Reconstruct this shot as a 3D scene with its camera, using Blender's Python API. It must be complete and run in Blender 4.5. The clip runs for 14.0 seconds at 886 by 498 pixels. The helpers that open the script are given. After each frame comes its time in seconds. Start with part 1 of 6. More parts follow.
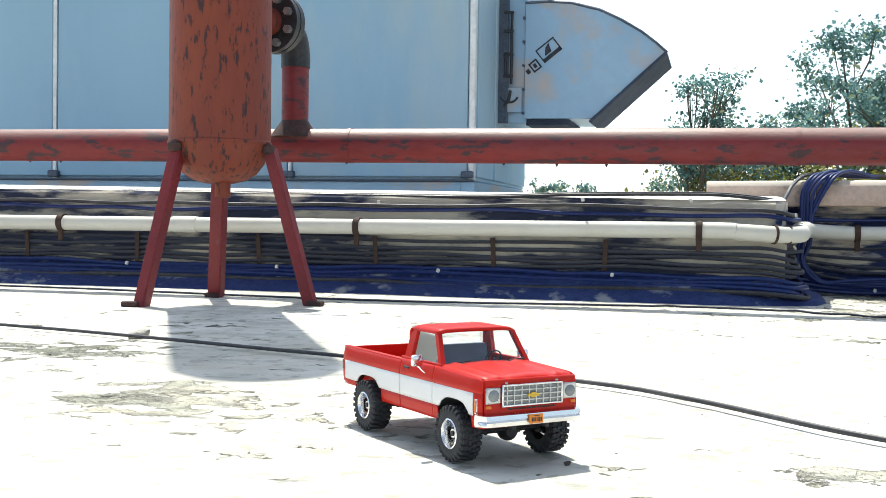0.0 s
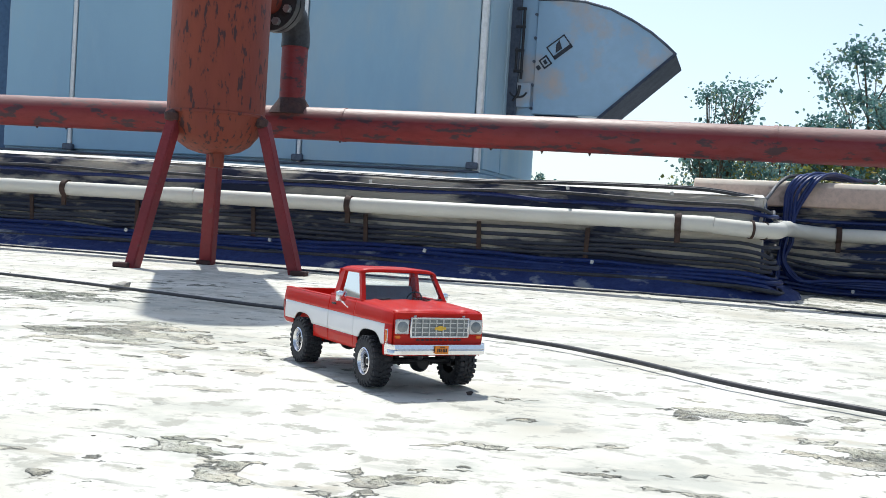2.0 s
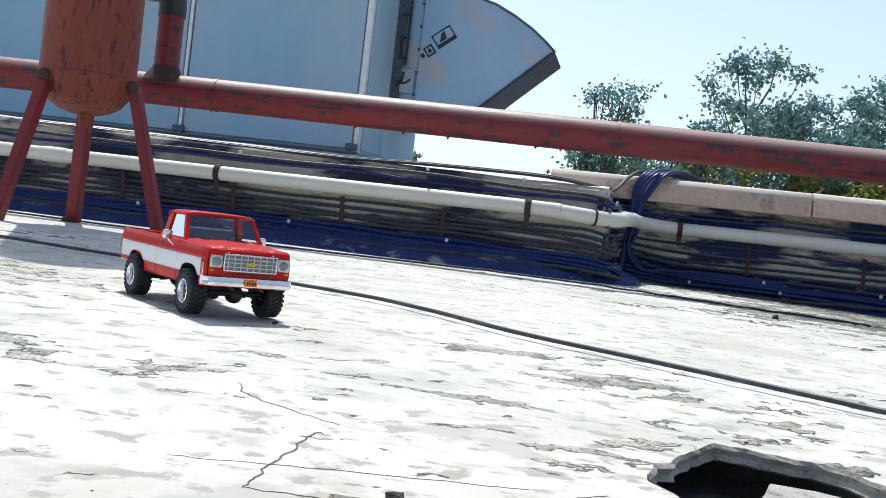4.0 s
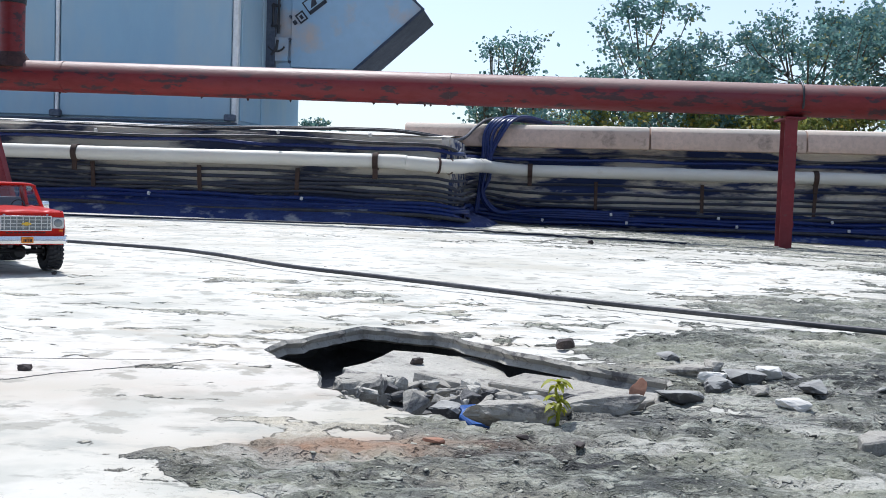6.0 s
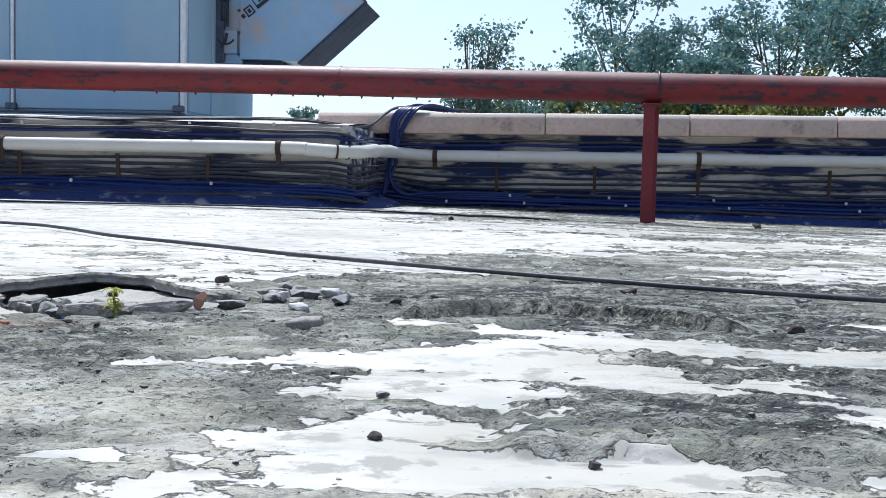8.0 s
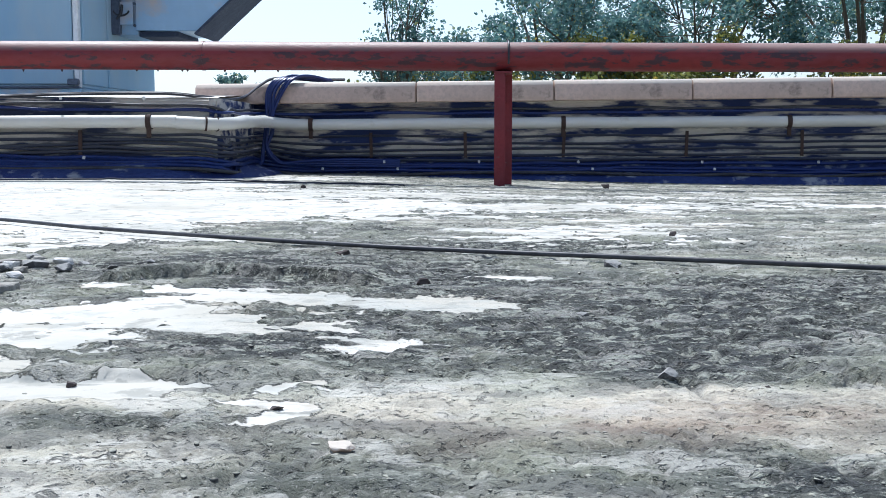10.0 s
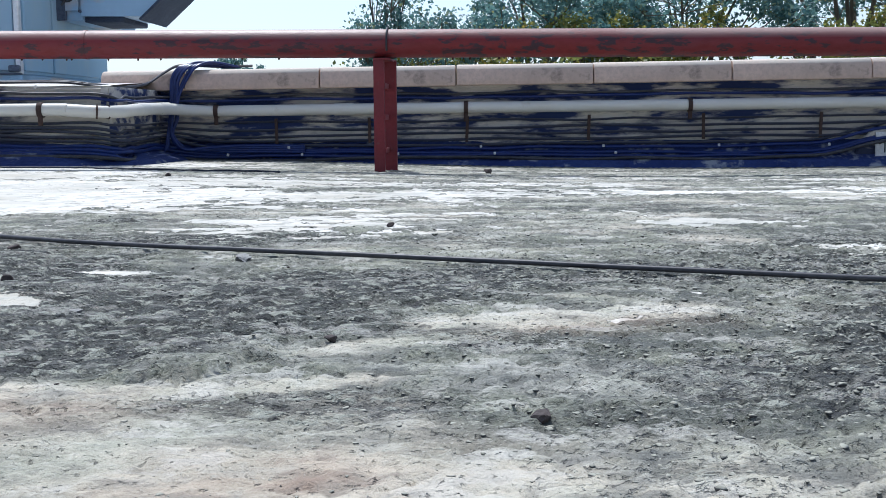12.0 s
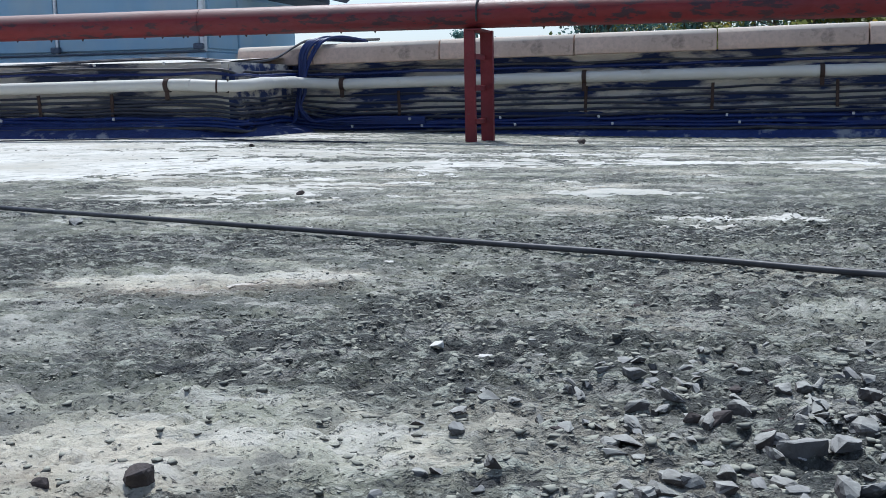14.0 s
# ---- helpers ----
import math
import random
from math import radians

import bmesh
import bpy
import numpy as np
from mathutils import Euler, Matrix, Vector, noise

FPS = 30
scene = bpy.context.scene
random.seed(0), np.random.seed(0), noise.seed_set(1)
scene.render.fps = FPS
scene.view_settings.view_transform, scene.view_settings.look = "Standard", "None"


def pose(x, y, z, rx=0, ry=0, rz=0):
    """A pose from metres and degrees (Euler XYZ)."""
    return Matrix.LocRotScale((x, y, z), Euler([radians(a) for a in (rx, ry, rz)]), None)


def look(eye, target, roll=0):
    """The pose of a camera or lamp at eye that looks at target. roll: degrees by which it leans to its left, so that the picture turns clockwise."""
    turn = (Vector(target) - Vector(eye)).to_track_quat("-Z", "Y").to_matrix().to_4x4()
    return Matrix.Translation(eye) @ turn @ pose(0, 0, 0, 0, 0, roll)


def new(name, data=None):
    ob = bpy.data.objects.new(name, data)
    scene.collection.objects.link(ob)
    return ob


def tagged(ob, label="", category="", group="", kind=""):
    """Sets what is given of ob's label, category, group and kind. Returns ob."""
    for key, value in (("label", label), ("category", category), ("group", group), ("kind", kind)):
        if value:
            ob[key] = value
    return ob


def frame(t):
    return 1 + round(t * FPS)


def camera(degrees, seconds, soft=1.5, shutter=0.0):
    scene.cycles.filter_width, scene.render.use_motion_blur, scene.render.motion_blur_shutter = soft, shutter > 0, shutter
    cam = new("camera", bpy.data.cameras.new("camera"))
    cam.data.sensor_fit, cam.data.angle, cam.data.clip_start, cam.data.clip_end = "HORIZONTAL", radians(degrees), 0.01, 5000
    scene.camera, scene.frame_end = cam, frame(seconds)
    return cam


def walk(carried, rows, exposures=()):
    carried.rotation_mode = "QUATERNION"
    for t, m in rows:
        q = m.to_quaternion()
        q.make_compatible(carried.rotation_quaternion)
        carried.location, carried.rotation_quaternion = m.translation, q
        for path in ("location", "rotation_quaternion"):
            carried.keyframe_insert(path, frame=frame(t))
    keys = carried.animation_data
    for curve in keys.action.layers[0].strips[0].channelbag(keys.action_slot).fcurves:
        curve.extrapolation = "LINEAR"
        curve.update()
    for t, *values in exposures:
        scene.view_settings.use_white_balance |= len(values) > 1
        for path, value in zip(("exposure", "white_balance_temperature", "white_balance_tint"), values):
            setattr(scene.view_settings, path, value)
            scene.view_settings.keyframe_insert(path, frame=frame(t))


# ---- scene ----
cam = camera(43.6, 14.0, 0.75)
PATH = [
    (0, (0.12, -0.371, 0.256), (-0.365, 1.568, 0.209), 0.8),
    (0.5, (0.223, -0.412, 0.217), (-0.292, 1.52, 0.177), 2.1),
    (1, (0.269, -0.424, 0.205), (-0.247, 1.508, 0.166), 3.2),
    (1.5, (0.248, -0.457, 0.199), (-0.266, 1.475, 0.152), 3.2),
    (2, (0.26, -0.46, 0.203), (-0.255, 1.472, 0.15), 3.5),
    (4.5, (0.48, -0.69, 0.163), (0.208, 1.291, 0.103), 6.2),
    (5, (0.554, -0.736, 0.159), (0.325, 1.249, 0.08), 4.9),
    (5.5, (0.635, -0.786, 0.155), (0.438, 1.202, 0.059), 3.1),
    (6, (0.707, -0.831, 0.157), (0.532, 1.158, 0.042), 2.0),
    (6.5, (0.785, -0.911, 0.156), (0.619, 1.078, 0.032), 1.6),
    (7, (0.901, -1.026, 0.152), (0.734, 0.962, 0.024), 1.4),
    (7.5, (1.039, -1.105, 0.15), (0.872, 0.884, 0.02), 1.4),
    (10, (1.462, -1.361, 0.177), (1.411, 0.628, -0.025), 0.0),
    (10.5, (1.595, -1.381, 0.163), (1.616, 0.607, -0.055), -0.0),
    (11, (1.723, -1.411, 0.174), (1.785, 0.575, -0.055), 0.1),
    (11.5, (1.858, -1.409, 0.201), (1.92, 0.577, -0.03), 0.1),
    (12, (1.989, -1.398, 0.2), (1.924, 0.587, -0.037), -0.4),
    (12.5, (2.131, -1.394, 0.218), (1.742, 0.553, -0.018), -1.3),
    (13, (2.284, -1.376, 0.219), (1.826, 0.557, -0.017), -1.5),
    (13.5, (2.444, -1.349, 0.193), (1.985, 0.582, -0.053), -1.5),
    (14, (2.606, -1.334, 0.189), (2.118, 0.585, -0.093), -1.1),
]
EXPOSURES = [(0.0, 0.48, 6250, 4), (0.5, 0.33, 6200, 5), (1.5, 0.0, 5950, 6), (5.0, -0.08, 5700, 10), (7.5, -0.10, 5480, 11), (10.0, 0.0, 5430, 10), (11.0, 0.24, 5450, 10), (12.5, -0.27, 5430, 11), (14.0, -0.33, 5400, 9)]
walk(cam, [(t, look(eye, target, roll)) for t, eye, target, roll in PATH], EXPOSURES)

# ---- world and sun ----
SUN_DIR = Vector((-0.47, 0.88, 1.86)).normalized()      # towards the sun
world = bpy.data.worlds.new("sky")
scene.world = world
world.use_nodes = True
wn, wl = world.node_tree.nodes, world.node_tree.links
sky = wn.new("ShaderNodeTexSky")
sky.sky_type, sky.sun_disc = "NISHITA", False
sky.sun_elevation = math.asin(SUN_DIR.z)
sky.sun_rotation = math.atan2(SUN_DIR.x, SUN_DIR.y)
sky.air_density, sky.dust_density, sky.ozone_density = 1.0, 1.2, 0.6
wn["Background"].inputs["Strength"].default_value = 0.15
haze = wn.new("ShaderNodeHueSaturation")                 # a thin white haze over the blue
haze.inputs["Saturation"].default_value, haze.inputs["Value"].default_value = 0.62, 1.10
wl.new(sky.outputs["Color"], haze.inputs["Color"])
wl.new(haze.outputs["Color"], wn["Background"].inputs["Color"])
sun = new("sun", bpy.data.lights.new("sun", "SUN"))
sun.data.energy, sun.data.angle, sun.data.color = 5.0, radians(0.55), (1.0, 0.92, 0.80)
sun.matrix_world = look((0, 0, 6), Vector((0, 0, 6)) - SUN_DIR)


# ---- materials ----
def shader(name):
    m = bpy.data.materials.new(name)
    m.use_nodes = True
    nt = m.node_tree
    return m, nt, nt.nodes["Principled BSDF"]


def node(nt, kind, **values):
    n = nt.nodes.new(kind)
    for key, value in values.items():
        n.inputs[key.replace("_", " ")].default_value = value
    return n


def coords(nt, stretch=(1, 1, 1)):
    c = nt.nodes.new("ShaderNodeTexCoord")
    mp = nt.nodes.new("ShaderNodeMapping")
    mp.inputs["Scale"].default_value = stretch
    nt.links.new(c.outputs["Object"], mp.inputs["Vector"])
    return mp.outputs["Vector"]


def noise_out(nt, vec, scale, detail=4.0, rough=0.55):
    n = node(nt, "ShaderNodeTexNoise", Scale=scale, Detail=detail, Roughness=rough)
    nt.links.new(vec, n.inputs["Vector"])
    return n.outputs["Fac"]


def ramp(nt, fac, lo, hi):
    n = nt.nodes.new("ShaderNodeMapRange")
    n.inputs["From Min"].default_value, n.inputs["From Max"].default_value = lo, hi
    nt.links.new(fac, n.inputs["Value"])
    return n.outputs["Result"]


def mix(nt, fac, a, b, blend="MIX"):
    n = nt.nodes.new("ShaderNodeMix")
    n.data_type, n.blend_type = "RGBA", blend
    for sock, v in ((n.inputs[0], fac), (n.inputs[6], a), (n.inputs[7], b)):
        if isinstance(v, (int, float)):
            sock.default_value = v
        elif isinstance(v, tuple):
            sock.default_value = (*v, 1) if len(v) == 3 else v
        else:
            nt.links.new(v, sock)
    return n.outputs[2]


def relief(nt, bsdf, height, strength, distance):
    b = nt.nodes.new("ShaderNodeBump")
    b.inputs["Strength"].default_value, b.inputs["Distance"].default_value = strength, distance
    nt.links.new(height, b.inputs["Height"])
    nt.links.new(b.outputs["Normal"], bsdf.inputs["Normal"])


def surface(name, base, second, big=3.0, fine=60.0, rough=0.8, metal=0.0, spots=None, spot_at=(0.6, 0.68), spot_scale=14.0,
            bump=0.3, depth=0.002, stretch=(1, 1, 1), coat=0.0, rough_var=0.12, tone=0.72, lit_top_dust=None, gloss=0.4):
    """Two tones at a large and a fine scale, optional spots of wear, and fine relief."""
    m, nt, b = shader(name)
    v = coords(nt, stretch)
    n1, n2 = noise_out(nt, v, big), noise_out(nt, v, fine, 5.0, 0.65)
    c = mix(nt, ramp(nt, n1, 0.35, 0.65), base, second)
    dark = tuple(tone * x for x in base)
    c = mix(nt, ramp(nt, n2, 0.42, 0.75), c, dark)
    if spots:
        n3 = noise_out(nt, v, spot_scale, 6.0, 0.6)
        c = mix(nt, ramp(nt, n3, *spot_at), c, spots)
    # up-facing faces turn paler: dust, plus sunlit tops put into the colour
    if lit_top_dust:
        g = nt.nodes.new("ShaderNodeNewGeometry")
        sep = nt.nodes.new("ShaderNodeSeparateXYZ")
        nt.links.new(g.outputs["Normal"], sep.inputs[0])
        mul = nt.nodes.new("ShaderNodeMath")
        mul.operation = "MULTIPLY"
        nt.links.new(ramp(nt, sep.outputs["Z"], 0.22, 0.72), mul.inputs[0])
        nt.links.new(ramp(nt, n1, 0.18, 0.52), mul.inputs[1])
        c = mix(nt, mul.outputs[0], c, lit_top_dust)
    nt.links.new(c, b.inputs["Base Color"])
    r = nt.nodes.new("ShaderNodeMapRange")
    r.inputs["To Min"].default_value, r.inputs["To Max"].default_value = max(0.02, rough - rough_var), min(1, rough + rough_var)
    nt.links.new(n2, r.inputs["Value"])
    nt.links.new(r.outputs["Result"], b.inputs["Roughness"])
    b.inputs["Metallic"].default_value = metal
    b.inputs["Coat Weight"].default_value = coat
    b.inputs["Coat Roughness"].default_value = 0.06
    b.inputs["Specular IOR Level"].default_value = gloss
    if bump:
        relief(nt, b, n2, bump, depth)
    return m


def roof_material():
    """Lime-washed screed, worn through to grey crust; the wear and the painted hollow shade follow the relief that the
    mesh carries.
    """
    m, nt, b = shader("roof_screed")
    v = coords(nt)

    def attribute(name):
        a = nt.nodes.new("ShaderNodeAttribute")
        a.attribute_name = name
        return a.outputs["Fac"]

    def math_node(kind, x, y, z=None):
        n = nt.nodes.new("ShaderNodeMath")
        n.operation = kind
        for sock, val in zip(n.inputs, (x, y, z)):
            if isinstance(val, (int, float)):
                sock.default_value = val
            elif val is not None:
                nt.links.new(val, sock)
        return n.outputs[0]

    crust, stain, low, bare = attribute("crust"), attribute("stain"), attribute("pit_shade"), attribute("cream")
    tiny = noise_out(nt, v, 300.0, 4.0, 0.7)
    fine = noise_out(nt, v, 95.0, 6.0, 0.72)
    mid = noise_out(nt, v, 22.0, 6.0, 0.62)
    big = noise_out(nt, v, 2.2, 4.0)
    hue = noise_out(nt, v, 6.5, 5.0, 0.6)
    scab = noise_out(nt, coords(nt, (0.75, 1.35, 1)), 13.0, 7.0, 0.6)
    # the edge of the wash is crisp and ragged
    edge = ramp(nt, math_node("MULTIPLY_ADD", fine, 0.24, math_node("MULTIPLY_ADD", mid, 0.50, crust)), 0.82, 0.86)
    white = mix(nt, ramp(nt, big, 0.42, 0.64), (0.655, 0.64, 0.585), (0.475, 0.45, 0.375))
    white = mix(nt, ramp(nt, hue, 0.54, 0.62), white, (0.46, 0.455, 0.40))
    white = mix(nt, ramp(nt, mid, 0.55, 0.61), white, (0.36, 0.35, 0.30))
    streak = noise_out(nt, coords(nt, (0.6, 1.3, 1)), 9.0, 8.0, 0.72)
    thin = noise_out(nt, coords(nt, (0.6, 1.7, 1)), 26.0, 5.0, 0.6)
    begun = ramp(nt, crust, 0.06, 0.32)
    white = mix(nt, math_node("MULTIPLY", begun, ramp(nt, streak, 0.50, 0.60)), white, mix(nt, ramp(nt, big, 0.45, 0.55), (0.47, 0.43, 0.35), (0.40, 0.40, 0.355)))
    white = mix(nt, math_node("MULTIPLY", begun, ramp(nt, thin, 0.60, 0.63)), white, (0.27, 0.27, 0.235))
    white = mix(nt, ramp(nt, fine, 0.63, 0.70), white, (0.34, 0.325, 0.29))
    # small discrete pits with painted shade, thick in some places, rare in others
    holes = noise_out(nt, v, 165.0, 3.0, 0.6)
    dense = attribute("dense")
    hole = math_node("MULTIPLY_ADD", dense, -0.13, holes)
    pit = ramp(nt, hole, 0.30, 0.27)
    grey = mix(nt, ramp(nt, hue, 0.44, 0.56), (0.128, 0.136, 0.108), (0.275, 0.284, 0.212))
    pale = mix(nt, ramp(nt, hue, 0.42, 0.60), (0.60, 0.55, 0.435), (0.43, 0.425, 0.335))
    grey = mix(nt, ramp(nt, dense, 0.50, 0.85), grey, mix(nt, 0.78, grey, (0.058, 0.064, 0.062)))
    grey = mix(nt, bare, grey, pale)
    band = noise_out(nt, coords(nt, (0.28, 1.0, 1)), 6.5, 7.0, 0.62)
    grey = mix(nt, ramp(nt, band, 0.47, 0.41), grey, mix(nt, 0.55, grey, (0.085, 0.092, 0.075)))
    grey = mix(nt, ramp(nt, band, 0.56, 0.62), grey, mix(nt, 0.45, grey, (0.56, 0.55, 0.48)))
    grey = mix(nt, ramp(nt, mid, 0.53, 0.60), grey, mix(nt, 0.35, grey, (0.60, 0.585, 0.51)))
    grey = mix(nt, ramp(nt, mid, 0.46, 0.40), grey, mix(nt, 0.30, grey, (0.13, 0.135, 0.125)))
    grey = mix(nt, ramp(nt, tiny, 0.54, 0.64), grey, mix(nt, 0.28, grey, (0.10, 0.10, 0.095)))
    grey = mix(nt, ramp(nt, tiny, 0.44, 0.36), grey, mix(nt, 0.30, grey, (0.70, 0.68, 0.60)))
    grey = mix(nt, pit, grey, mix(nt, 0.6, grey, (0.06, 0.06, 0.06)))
    grey = mix(nt, ramp(nt, scab, 0.48, 0.40), grey, mix(nt, 0.5, grey, (0.10, 0.105, 0.10)))
    grey = mix(nt, ramp(nt, scab, 0.56, 0.60), grey, mix(nt, 0.55, grey, (0.62, 0.60, 0.53)))
    # crags: low parts painted as shade, tips as light
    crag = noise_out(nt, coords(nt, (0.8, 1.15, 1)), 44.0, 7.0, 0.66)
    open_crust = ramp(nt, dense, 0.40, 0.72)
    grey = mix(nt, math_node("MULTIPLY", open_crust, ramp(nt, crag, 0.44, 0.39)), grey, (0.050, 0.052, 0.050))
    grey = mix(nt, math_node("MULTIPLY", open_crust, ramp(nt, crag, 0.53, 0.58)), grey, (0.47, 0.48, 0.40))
    # lump hollows and fissures darkened by painted shade
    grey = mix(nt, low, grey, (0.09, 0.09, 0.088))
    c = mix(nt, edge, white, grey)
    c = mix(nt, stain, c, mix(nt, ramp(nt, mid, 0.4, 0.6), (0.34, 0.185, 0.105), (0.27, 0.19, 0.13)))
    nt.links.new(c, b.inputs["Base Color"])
    b.inputs["Roughness"].default_value = 0.75
    b.inputs["Specular IOR Level"].default_value = 0.28
    # pitted, flaky relief in the crust; the wash stays nearly smooth
    h = math_node("MULTIPLY_ADD", ramp(nt, hole, 0.28, 0.38), 0.85, math_node("MULTIPLY", tiny, 0.45))
    h = math_node("MULTIPLY_ADD", fine, 0.75, math_node("MULTIPLY_ADD", mid, 0.35, h))
    h = math_node("MULTIPLY", h, math_node("MULTIPLY_ADD", bare, -0.25, ramp(nt, edge, -0.12, 1.0)))
    h = math_node("MAXIMUM", h, math_node("MULTIPLY", fine, 0.08))
    h = math_node("MULTIPLY_ADD", math_node("MULTIPLY", math_node("MULTIPLY", open_crust, edge), ramp(nt, crag, 0.36, 0.64)), 1.3, h)
    relief(nt, b, math_node("MULTIPLY_ADD", edge, 0.10, h), 1.0, 0.0065)
    return m


def glass_material(name, tint=(0.93, 0.96, 0.97), rough=0.03):
    """A thin clear pane: it lets the view through and mirrors a little of the sky."""
    m, nt, b = shader(name)
    clear = nt.nodes.new("ShaderNodeBsdfTransparent")
    clear.inputs["Color"].default_value = (*tint, 1)
    gloss = nt.nodes.new("ShaderNodeBsdfGlossy")
    gloss.inputs["Roughness"].default_value = rough
    fr = nt.nodes.new("ShaderNodeFresnel")
    fr.inputs["IOR"].default_value = 1.7
    mx = nt.nodes.new("ShaderNodeMixShader")
    nt.links.new(fr.outputs[0], mx.inputs[0])
    nt.links.new(clear.outputs[0], mx.inputs[1])
    nt.links.new(gloss.outputs[0], mx.inputs[2])
    nt.links.new(mx.outputs[0], nt.nodes["Material Output"].inputs["Surface"])
    return m


def leaf_material(name, a, b2, c3):
    m, nt, b = shader(name)
    g = nt.nodes.new("ShaderNodeNewGeometry")
    c = mix(nt, ramp(nt, g.outputs["Random Per Island"], 0.0, 0.75), a, b2)
    c = mix(nt, ramp(nt, g.outputs["Random Per Island"], 0.86, 1.0), c, c3)
    nt.links.new(c, b.inputs["Base Color"])
    b.inputs["Roughness"].default_value = 0.55
    tr = nt.nodes.new("ShaderNodeBsdfTranslucent")
    nt.links.new(c, tr.inputs["Color"])
    mx = nt.nodes.new("ShaderNodeMixShader")
    mx.inputs[0].default_value = 0.5
    nt.links.new(b.outputs[0], mx.inputs[1])
    nt.links.new(tr.outputs[0], mx.inputs[2])
    nt.links.new(mx.outputs[0], nt.nodes["Material Output"].inputs["Surface"])
    return m


